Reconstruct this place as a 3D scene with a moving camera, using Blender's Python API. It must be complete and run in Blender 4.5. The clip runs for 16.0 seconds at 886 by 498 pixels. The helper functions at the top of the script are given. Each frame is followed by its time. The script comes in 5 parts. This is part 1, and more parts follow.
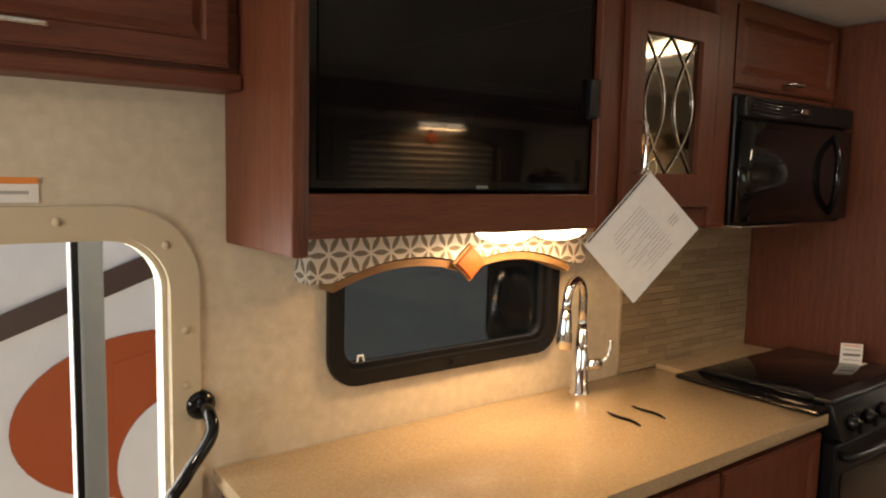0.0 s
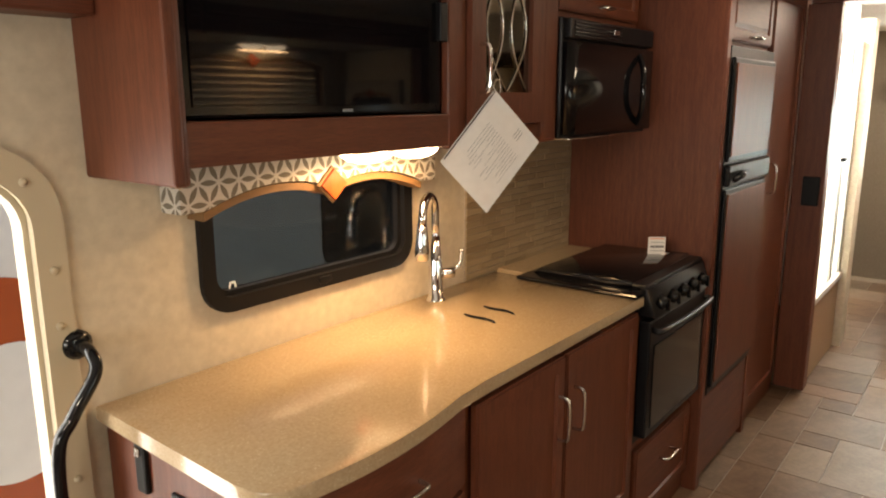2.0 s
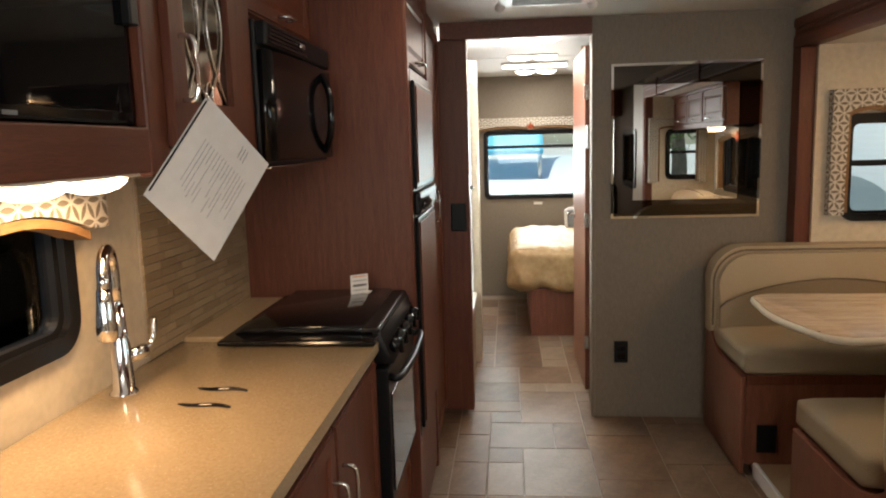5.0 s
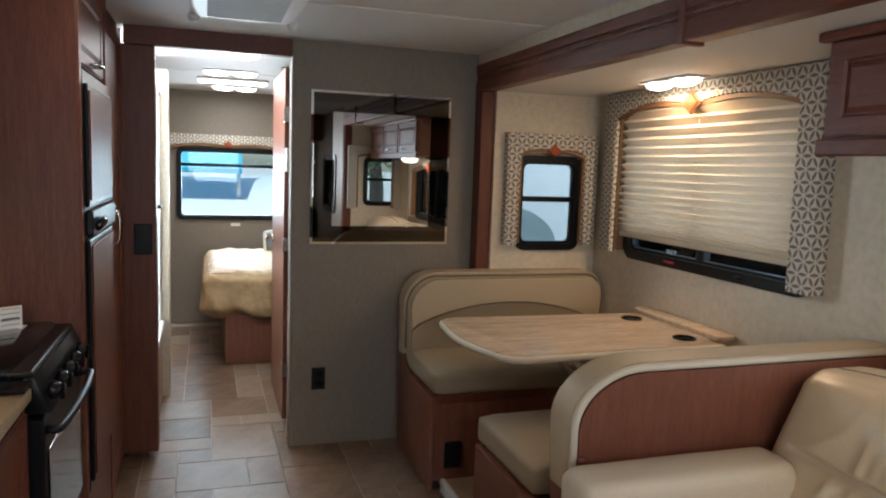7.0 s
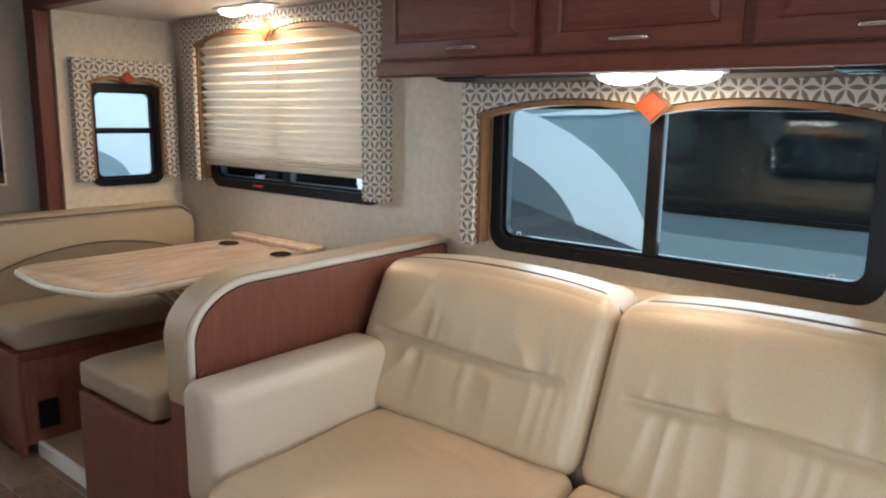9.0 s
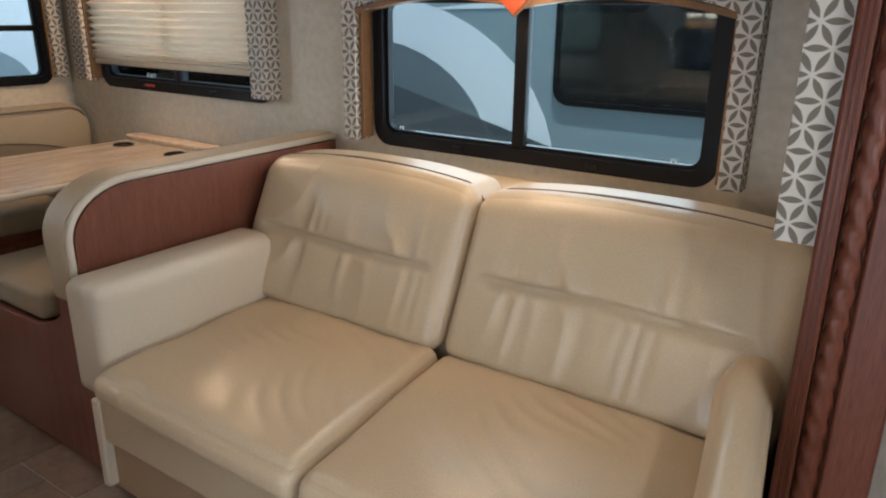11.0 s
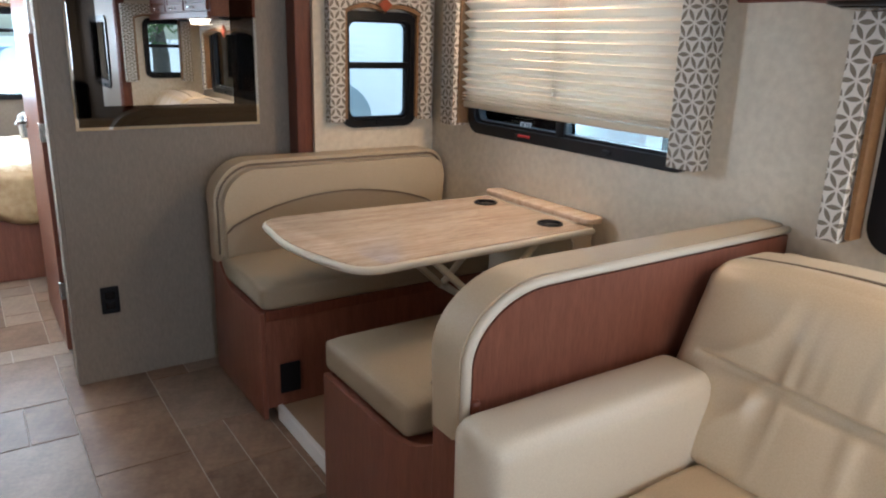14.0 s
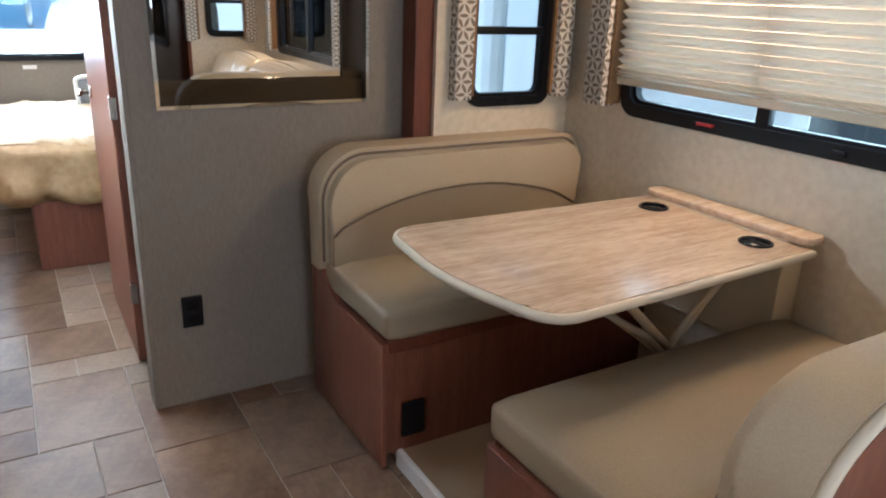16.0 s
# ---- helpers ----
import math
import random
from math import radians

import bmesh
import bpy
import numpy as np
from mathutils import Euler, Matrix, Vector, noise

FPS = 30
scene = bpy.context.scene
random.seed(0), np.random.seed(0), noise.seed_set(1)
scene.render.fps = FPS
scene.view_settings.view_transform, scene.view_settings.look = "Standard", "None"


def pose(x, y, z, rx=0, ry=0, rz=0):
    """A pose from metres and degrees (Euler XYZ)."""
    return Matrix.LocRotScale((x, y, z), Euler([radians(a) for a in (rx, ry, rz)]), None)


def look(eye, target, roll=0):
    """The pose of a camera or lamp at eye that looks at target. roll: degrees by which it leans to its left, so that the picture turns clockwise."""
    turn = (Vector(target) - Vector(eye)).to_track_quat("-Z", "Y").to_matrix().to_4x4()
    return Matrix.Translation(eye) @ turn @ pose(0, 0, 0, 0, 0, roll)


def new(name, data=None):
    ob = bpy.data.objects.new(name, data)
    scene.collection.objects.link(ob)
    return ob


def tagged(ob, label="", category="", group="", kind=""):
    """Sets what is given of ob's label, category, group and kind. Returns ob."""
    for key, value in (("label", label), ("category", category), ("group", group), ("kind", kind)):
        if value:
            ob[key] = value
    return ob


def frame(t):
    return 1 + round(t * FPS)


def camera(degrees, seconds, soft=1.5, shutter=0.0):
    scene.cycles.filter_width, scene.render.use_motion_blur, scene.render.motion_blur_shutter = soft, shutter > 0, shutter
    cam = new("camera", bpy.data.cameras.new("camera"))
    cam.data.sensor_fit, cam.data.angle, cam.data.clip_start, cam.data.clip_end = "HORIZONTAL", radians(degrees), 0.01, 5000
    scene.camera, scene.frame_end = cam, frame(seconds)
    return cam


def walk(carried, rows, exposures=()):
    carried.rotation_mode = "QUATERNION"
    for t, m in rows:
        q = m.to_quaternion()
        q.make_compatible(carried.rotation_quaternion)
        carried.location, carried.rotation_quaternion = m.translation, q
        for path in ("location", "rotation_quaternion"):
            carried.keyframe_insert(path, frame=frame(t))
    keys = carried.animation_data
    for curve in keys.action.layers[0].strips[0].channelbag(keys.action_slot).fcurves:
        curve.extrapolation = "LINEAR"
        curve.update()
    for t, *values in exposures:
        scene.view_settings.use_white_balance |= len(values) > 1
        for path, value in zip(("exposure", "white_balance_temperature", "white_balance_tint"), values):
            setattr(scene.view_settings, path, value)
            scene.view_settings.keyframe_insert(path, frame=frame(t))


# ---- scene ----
cam = camera(63.0, 16.0, soft=2.1)
METRES, EYE, TILT, LEAN, TURN = 2.6, 1.4, 0.0, 0.0, -43.9
PATH = [
    (0, (-0.16, 0.112, 1.527), (1.051, 1.691, 1.32), 1.3),
    (0.5, (-0.187, 0.117, 1.535), (1.124, 1.616, 1.345), 0.4),
    (1, (-0.276, 0.119, 1.536), (1.202, 1.444, 1.293), -0.5),
    (1.5, (-0.316, 0.117, 1.532), (1.23, 1.348, 1.224), -1.0),
    (2, (-0.31, 0.127, 1.528), (1.237, 1.325, 1.117), -0.2),
    (2.5, (-0.283, 0.16, 1.502), (1.256, 1.294, 0.915), 1.1),
    (3, (-0.262, 0.218, 1.481), (1.353, 1.224, 0.864), 2.3),
    (3.2, (-0.248, 0.251, 1.48), (1.398, 1.215, 0.881), 2.7),
    (5.3, (-0.092, 0.644, 1.441), (1.89, 0.691, 1.178), -1.6),
    (5.5, (-0.096, 0.665, 1.441), (1.885, 0.617, 1.173), -0.7),
    (6, (-0.107, 0.681, 1.44), (1.86, 0.423, 1.185), 0.7),
    (6.5, (-0.071, 0.631, 1.446), (1.866, 0.191, 1.206), 0.8),
    (7, (-0.02, 0.581, 1.449), (1.868, -0.039, 1.225), 2.0),
    (7.5, (-0.01, 0.614, 1.431), (1.769, -0.228, 1.081), 1.1),
    (8, (-0.012, 0.701, 1.418), (1.63, -0.354, 0.98), 1.4),
    (8.5, (-0.021, 0.713, 1.401), (1.42, -0.634, 1.071), 0.8),
    (8.7, (-0.046, 0.702, 1.4), (1.270, -0.777, 1.07), 1.1),
    (10.8, (-0.333, 0.633, 1.421), (0.788, -0.939, 0.9), 0.4),
    (11, (-0.331, 0.651, 1.409), (0.744, -0.914, 0.779), 0.6),
    (11.5, (-0.341, 0.638, 1.39), (0.706, -0.841, 0.543), 1.3),
    (12, (-0.339, 0.639, 1.386), (0.704, -0.807, 0.48), 1.2),
    (12.5, (-0.256, 0.615, 1.373), (0.866, -0.786, 0.49), 2.6),
    (13, (-0.004, 0.589, 1.39), (1.304, -0.72, 0.631), 0.6),
    (13.5, (0.255, 0.553, 1.407), (1.714, -0.63, 0.72), 1.8),
    (14, (0.523, 0.462, 1.419), (2.118, -0.608, 0.863), 1.6),
    (14.5, (0.759, 0.5, 1.412), (2.329, -0.586, 0.816), 1.7),
    (15, (0.994, 0.63, 1.415), (2.46, -0.588, 0.811), 1.4),
    (15.5, (1.087, 0.618, 1.417), (2.539, -0.589, 0.758), 2.4),
    (16, (1.209, 0.486, 1.419), (2.822, -0.491, 0.754), 2.2),
]
EXPOSURES = [
    (0.0, -0.04, 8000, 14), (1.0, 0.2, 8200, 14), (3.0, 0.1, 8100, 14), (5.5, -0.1, 6900, 12), (6.0, 0.05, 6600, 11), (7.0, -0.28, 6000, 10), (7.5, -0.14, 5900, 10), (8.0, 0.08, 5600, 10), (8.5, 0.25, 5600, 10),
    (11.0, -0.1, 5800, 10), (12.5, -0.15, 5800, 11), (14.0, 0.32, 5500, 11), (16.0, 0.42, 5500, 11),
]
walk(cam, [(t, look(eye, target, roll)) for t, eye, target, roll in PATH], EXPOSURES)

# ---------------------------------------------------------------- world and large lights
world = bpy.data.worlds.new("world")
scene.world = world
world.use_nodes = True
wn, wl = world.node_tree.nodes, world.node_tree.links
sky = wn.new("ShaderNodeTexSky")
sky.sky_type, sky.sun_disc = "NISHITA", False
sky.sun_elevation, sky.sun_rotation = radians(77), radians(325)
wl.new(sky.outputs[0], wn["Background"].inputs[0])
wn["Background"].inputs[1].default_value = 0.15

sun_data = bpy.data.lights.new("sun", "SUN")
sun_data.energy, sun_data.angle, sun_data.color = 5.0, radians(0.6), (1.0, 0.95, 0.88)
new("sun", sun_data).matrix_world = look((-1.2, 1.7, 9), (0, 0, 0))


def area_lamp(name, at, to, sx, sy, watts, color):
    d = bpy.data.lights.new(name, "AREA")
    d.shape, d.size, d.size_y, d.energy, d.color = "RECTANGLE", sx, sy, watts, color
    ob = new(name, d)
    ob.matrix_world = look(at, to)
    return ob


WARM, COOL = (1.0, 0.66, 0.36), (0.88, 0.95, 1.0)
area_lamp("windscreen_daylight", (-2.35, 0.4, 1.35), (1.5, 0.2, 1.0), 1.6, 0.7, 38, COOL)
area_lamp("door_daylight", (-0.08, 1.80, 0.75), (0.3, -1.0, 0.6), 0.6, 1.4, 24, COOL)
area_lamp("sofa_window_daylight", (0.8, -1.56, 1.22), (0.8, 0.5, 0.8), 1.1, 0.45, 6, COOL)
area_lamp("dinette_window_daylight", (2.6, -1.56, 1.35), (2.6, 0.5, 0.8), 1.1, 0.6, 11, COOL)
area_lamp("rear_window_daylight", (6.80, 0.4, 1.25), (4.5, 0.4, 0.8), 0.8, 0.6, 38, COOL)
area_lamp("shower_skylight", (4.2, 1.2, 2.02), (4.2, 1.15, 0), 0.6, 0.4, 105, COOL)


# ---------------------------------------------------------------- materials
def shader(name):
    m = bpy.data.materials.new(name)
    m.use_nodes = True
    return m, m.node_tree.nodes, m.node_tree.links, m.node_tree.nodes["Principled BSDF"]


def mix_rgb(n, l, fac, a, b, mode="MIX"):
    k = n.new("ShaderNodeMix")
    k.data_type, k.blend_type = "RGBA", mode
    for i, v in ((0, fac), (6, a), (7, b)):
        if isinstance(v, bpy.types.NodeSocket):
            l.new(v, k.inputs[i])
        else:
            k.inputs[i].default_value = v if i == 0 else (*v, 1)
    return k.outputs[2]


def noise_tex(n, l, scale, detail=4, stretch=(1, 1, 1), rough=0.55, coord="Object"):
    tc, mp, t = n.new("ShaderNodeTexCoord"), n.new("ShaderNodeMapping"), n.new("ShaderNodeTexNoise")
    mp.inputs["Scale"].default_value = stretch
    l.new(tc.outputs[coord], mp.inputs[0])
    l.new(mp.outputs[0], t.inputs["Vector"])
    t.inputs["Scale"].default_value, t.inputs["Detail"].default_value = scale, detail
    t.inputs["Roughness"].default_value = rough
    return t.outputs[0]


def ramp(n, l, fac, p0, p1):
    r = n.new("ShaderNodeMapRange")
    r.inputs[1].default_value, r.inputs[2].default_value = p0, p1
    l.new(fac, r.inputs[0])
    return r.outputs[0]


def bump(n, l, b, height, strength, dist):
    k = n.new("ShaderNodeBump")
    k.inputs["Strength"].default_value, k.inputs["Distance"].default_value = strength, dist
    l.new(height, k.inputs["Height"])
    l.new(k.outputs[0], b.inputs["Normal"])


def mottled(name, dark, light, rough=0.5, fine=60, coarse=4, stretch=(1, 1, 1), relief=0.1, metal=0.0, wear=0.4, spec=0.5):
    """Two scales of variation between two colours, with fine relief."""
    m, n, l, b = shader(name)
    f = noise_tex(n, l, fine, 5, stretch)
    c = noise_tex(n, l, coarse, 3)
    col = mix_rgb(n, l, ramp(n, l, f, 0.3, 0.7), dark, light)
    k = n.new("ShaderNodeMath")
    k.operation = "MULTIPLY"
    l.new(ramp(n, l, c, 0.35, 0.7), k.inputs[0])
    k.inputs[1].default_value = wear
    col = mix_rgb(n, l, k.outputs[0], col, tuple((p + q) * 0.42 for p, q in zip(dark, light)))
    l.new(col, b.inputs["Base Color"])
    b.inputs["Roughness"].default_value, b.inputs["Metallic"].default_value = rough, metal
    b.inputs["Specular IOR Level"].default_value = spec
    if relief:
        bump(n, l, b, f, relief, 0.002)
    return m


def plain(name, col, rough=0.4, metal=0.0, emit=0.0, spec=0.5):
    m, n, l, b = shader(name)
    b.inputs["Base Color"].default_value = (*col, 1)
    b.inputs["Roughness"].default_value, b.inputs["Metallic"].default_value = rough, metal
    b.inputs["Specular IOR Level"].default_value = spec
    if emit:
        b.inputs["Emission Color"].default_value, b.inputs["Emission Strength"].default_value = (*col, 1), emit
    return m


def glass(name, tint, opacity):
    m, n, l, b = shader(name)
    out = n["Material Output"]
    tr, gl, mx = n.new("ShaderNodeBsdfTransparent"), n.new("ShaderNodeBsdfGlossy"), n.new("ShaderNodeMixShader")
    tr.inputs[0].default_value, gl.inputs[0].default_value = (*tint, 1), (0.9, 0.95, 1, 1)
    gl.inputs["Roughness"].default_value = 0.01
    fr = n.new("ShaderNodeFresnel")
    fr.inputs[0].default_value = 1.3 + opacity
    l.new(fr.outputs[0], mx.inputs[0])
    l.new(tr.outputs[0], mx.inputs[1])
    l.new(gl.outputs[0], mx.inputs[2])
    l.new(mx.outputs[0], out.inputs[0])
    return m


def petal_fabric(name, ground, leaf, s=0.062):
    """Woven fabric with leaves along the edges of a triangular lattice."""
    m, n, l, b = shader(name)
    tc, sep = n.new("ShaderNodeTexCoord"), n.new("ShaderNodeSeparateXYZ")
    l.new(tc.outputs["Object"], sep.inputs[0])

    def op(kind, a, c=0.0):
        k = n.new("ShaderNodeMath")
        k.operation = kind
        for i, v in ((0, a), (1, c)):
            if isinstance(v, bpy.types.NodeSocket):
                l.new(v, k.inputs[i])
            else:
                k.inputs[i].default_value = v
        return k.outputs[0]

    u, w = op("ADD", sep.outputs[0], sep.outputs[1]), sep.outputs[2]
    total, h = None, s * math.sqrt(3) / 2
    for ang in (0, 60, 120):
        ca, sa = math.cos(radians(ang)), math.sin(radians(ang))
        p = op("ADD", op("MULTIPLY", u, ca), op("MULTIPLY", w, sa))
        q = op("ADD", op("MULTIPLY", u, -sa), op("MULTIPLY", w, ca))
        row = op("FLOOR", op("ADD", op("DIVIDE", q, h), 0.5))
        dv = op("ABSOLUTE", op("SUBTRACT", q, op("MULTIPLY", row, h)))
        fu = op("FRACT", op("DIVIDE", op("SUBTRACT", p, op("MULTIPLY", row, s / 2)), s))
        body = op("SUBTRACT", op("MULTIPLY", op("MULTIPLY", fu, op("SUBTRACT", 1.0, fu)), 0.78 * s), 0.072 * s)
        leaf_mask = op("GREATER_THAN", body, dv)
        total = leaf_mask if total is None else op("MAXIMUM", total, leaf_mask)
    weave = noise_tex(n, l, 420, 2)
    col = mix_rgb(n, l, total, ground, leaf)
    col = mix_rgb(n, l, 0.25, col, mix_rgb(n, l, weave, (0.3, 0.28, 0.25), (1, 1, 1)), "MULTIPLY")
    l.new(col, b.inputs["Base Color"])
    b.inputs["Roughness"].default_value = 0.85
    bump(n, l, b, weave, 0.2, 0.001)
    return m


def wood(name, dark, light, axis=2, rough=0.45, scale=9):
    m, n, l, b = shader(name)
    st = [7.0, 7.0, 7.0]
    st[axis] = 0.5
    g = noise_tex(n, l, scale, 6, st, 0.62)
    fine = noise_tex(n, l, scale * 7, 3, st, 0.6)
    blot = noise_tex(n, l, 3.0, 3)
    col = mix_rgb(n, l, ramp(n, l, g, 0.3, 0.72), dark, light)
    col = mix_rgb(n, l, ramp(n, l, fine, 0.45, 0.9), col, tuple(v * 0.55 for v in dark))
    col = mix_rgb(n, l, 0.35, col, mix_rgb(n, l, blot, (0.55, 0.5, 0.5), (1.0, 1.0, 1.0)), "MULTIPLY")
    l.new(col, b.inputs["Base Color"])
    b.inputs["Roughness"].default_value = rough
    b.inputs["Specular IOR Level"].default_value = 0.38
    bump(n, l, b, fine, 0.06, 0.001)
    return m


M = {}
M["cherry"] = wood("cherry_wood", (0.110, 0.029, 0.014), (0.178, 0.055, 0.027))
M["cherry_x"] = wood("cherry_wood_level", (0.110, 0.029, 0.014), (0.178, 0.055, 0.027), 0)
M["veneer"] = wood("cherry_veneer", (0.17, 0.058, 0.034), (0.235, 0.09, 0.053), 2, 0.42, 7)
M["oak"] = wood("limed_oak_laminate", (0.50, 0.36, 0.245), (0.74, 0.60, 0.46), 1, 0.2, 6)
M["wall"] = mottled("beige_wall_covering", (0.52, 0.45, 0.34), (0.63, 0.555, 0.43), 0.55, 38, 5, relief=0.06, wear=0.25)
M["taupe"] = mottled("taupe_wall_covering", (0.185, 0.155, 0.12), (0.23, 0.195, 0.155), 0.6, 120, 3, (1, 1, 0.35), 0.08, wear=0.2)
M["ceiling"] = mottled("white_ceiling_panel", (0.60, 0.59, 0.56), (0.70, 0.69, 0.66), 0.6, 300, 2, relief=0.05, wear=0.12)
M["stone"] = mottled("tan_solid_surface", (0.37, 0.265, 0.16), (0.47, 0.36, 0.235), 0.13, 150, 4, relief=0.0, wear=0.3)
_n, _l = M["stone"].node_tree.nodes, M["stone"].node_tree.links
_b = _n["Principled BSDF"]
_src = _b.inputs["Base Color"].links[0].from_socket
_v = _n.new("ShaderNodeTexVoronoi")
_v.inputs["Scale"].default_value = 130
_tc = _n.new("ShaderNodeTexCoord")
_l.new(_tc.outputs["Object"], _v.inputs["Vector"])
_l.new(mix_rgb(_n, _l, ramp(_n, _l, _v.outputs["Distance"], 0.16, 0.10), _src, (0.62, 0.52, 0.38)), _b.inputs["Base Color"])
M["leather"] = mottled("cream_leather", (0.49, 0.375, 0.235), (0.565, 0.45, 0.30), 0.34, 260, 3, relief=0.10, wear=0.18)
M["arm"] = mottled("pale_cream_leather", (0.56, 0.48, 0.36), (0.63, 0.55, 0.42), 0.42, 260, 3, relief=0.10, wear=0.12)
M["skirt"] = mottled("tan_vinyl", (0.34, 0.235, 0.145), (0.41, 0.29, 0.185), 0.5, 200, 3, relief=0.08, wear=0.2)
M["bench"] = mottled("beige_upholstery", (0.40, 0.315, 0.205), (0.47, 0.38, 0.26), 0.5, 320, 4, relief=0.15, wear=0.15)
M["bench_dark"] = mottled("khaki_upholstery", (0.245, 0.185, 0.115), (0.31, 0.24, 0.155), 0.6, 320, 4, relief=0.15, wear=0.15)
M["piping"] = plain("ivory_piping", (0.62, 0.55, 0.43), 0.45)
M["seam"] = plain("brown_piping", (0.14, 0.10, 0.065), 0.55)
M["black"] = plain("black_plastic", (0.006, 0.006, 0.007), 0.38, spec=0.22)
M["gloss"] = plain("gloss_black", (0.006, 0.006, 0.007), 0.10, spec=0.4)
M["screen"] = plain("television_screen", (0.004, 0.004, 0.005), 0.035, spec=0.3)
M["chrome"] = plain("chrome", (0.82, 0.82, 0.83), 0.08, 1.0)
M["nickel"] = plain("brushed_nickel", (0.62, 0.60, 0.57), 0.24, 1.0)
M["alu"] = plain("aluminium", (0.72, 0.72, 0.72), 0.35, 1.0)
M["mirror"] = plain("mirror_glass", (0.86, 0.87, 0.86), 0.0, 1.0)
M["smoked"] = plain("smoked_mirror", (0.095, 0.082, 0.072), 0.03, 1.0)
M["bronze"] = plain("bronze_mirror_glass", (0.34, 0.30, 0.245), 0.06, 1.0)
M["white"] = plain("white_plastic", (0.74, 0.74, 0.72), 0.4)
M["paper"] = mottled("white_paper", (0.72, 0.70, 0.67), (0.78, 0.76, 0.73), 0.8, 40, 5, relief=0, wear=0.08)
M["ink"] = plain("grey_print", (0.36, 0.36, 0.36), 0.9)
M["diamond"] = wood("orange_wood", (0.31, 0.046, 0.008), (0.39, 0.068, 0.014), 2, 0.55)
M["arch"] = wood("golden_trim", (0.21, 0.11, 0.045), (0.29, 0.16, 0.07), 0, 0.55)
M["petal"] = petal_fabric("petal_fabric", (0.66, 0.62, 0.55), (0.20, 0.17, 0.13), 0.052)
M["glass"] = glass("window_glass", (0.87, 0.965, 0.97), 0.08)
M["tint"] = glass("tinted_window_glass", (0.52, 0.535, 0.55), 0.0)
M["lamp"] = plain("lit_lamp_lens", (1.0, 0.86, 0.66), 0.4, 0, 9.0)
M["lamp_cool"] = plain("lit_white_lamp_lens", (1.0, 0.96, 0.9), 0.4, 0, 9.0)
M["gasket"] = plain("flange_beige", (0.52, 0.44, 0.31), 0.45)
M["grey"] = mottled("grey_paint", (0.20, 0.22, 0.235), (0.23, 0.25, 0.265), 0.3, 20, 2, relief=0)
M["rv_white"] = mottled("white_coach_paint", (0.82, 0.83, 0.84), (0.87, 0.88, 0.89), 0.25, 8, 1, relief=0, wear=0.05)
M["rv_orange"] = plain("orange_coach_paint", (0.46, 0.085, 0.022), 0.25)
M["rv_brown"] = plain("brown_coach_paint", (0.075, 0.045, 0.04), 0.25)
M["rv_grey"] = plain("grey_coach_paint", (0.27, 0.33, 0.345), 0.3)
M["rv_mid"] = plain("mid_grey_coach_paint", (0.15, 0.18, 0.195), 0.3)
M["rv_dark"] = plain("charcoal_coach_paint", (0.075, 0.088, 0.10), 0.3)
M["blue"] = plain("blue_tilted_panel", (0.05, 0.50, 0.72), 0.6)
M["tarmac"] = mottled("pale_bounce_concrete", (0.46, 0.455, 0.44), (0.55, 0.54, 0.52), 0.9, 50, 2, relief=0.3)
M["grout"] = mottled("pale_grout", (0.36, 0.31, 0.26), (0.42, 0.37, 0.31), 0.8, 90, 4, relief=0.1)
M["bedding"] = mottled("gold_bedspread", (0.33, 0.20, 0.085), (0.48, 0.34, 0.18), 0.6, 26, 5, relief=0.2)
# the gold bedspread again, paler for the light on its top
M["sheet"] = mottled("gold_bedspread_lit", (0.42, 0.29, 0.15), (0.66, 0.53, 0.36), 0.6, 22, 5, relief=0.2)
M["leaf"] = mottled("green_leaves", (0.035, 0.085, 0.018), (0.085, 0.16, 0.035), 0.5, 6, 1, relief=0)
M["bark"] = mottled("grey_bark", (0.10, 0.08, 0.06), (0.19, 0.155, 0.12), 0.85, 30, 4, (1, 1, 0.3), 0.4)
M["red"] = plain("red_plastic", (0.55, 0.03, 0.03), 0.4)
M["label"] = plain("orange_label", (0.75, 0.24, 0.05), 0.6)
M["tag_grey"] = plain("pale_cyan_mark", (0.62, 0.70, 0.72), 0.5)

# pleated blind: thin fabric that lets daylight through
_m, _n, _l, _b = shader("pleated_fabric")
_tr, _mx = _n.new("ShaderNodeBsdfTranslucent"), _n.new("ShaderNodeMixShader")
_tr.inputs[0].default_value, _mx.inputs[0].default_value = (0.80, 0.69, 0.55, 1), 0.11
_b.inputs["Base Color"].default_value, _b.inputs["Roughness"].default_value = (0.64, 0.55, 0.44, 1), 0.85
_l.new(_b.outputs[0], _mx.inputs[1])
_l.new(_tr.outputs[0], _mx.inputs[2])
_l.new(_mx.outputs[0], _n["Material Output"].inputs[0])
M["pleat"] = _m

# frosted shower glass
_m, _n, _l, _b = shader("frosted_glass")
_tr, _mx = _n.new("ShaderNodeBsdfTranslucent"), _n.new("ShaderNodeMixShader")
_tr.inputs[0].default_value, _mx.inputs[0].default_value = (0.9, 0.95, 0.95, 1), 0.75
_b.inputs["Base Color"].default_value, _b.inputs["Roughness"].default_value = (0.8, 0.84, 0.84, 1), 0.3
_l.new(_b.outputs[0], _mx.inputs[1])
_l.new(_tr.outputs[0], _mx.inputs[2])
_l.new(_mx.outputs[0], _n["Material Output"].inputs[0])
M["frost"] = _m

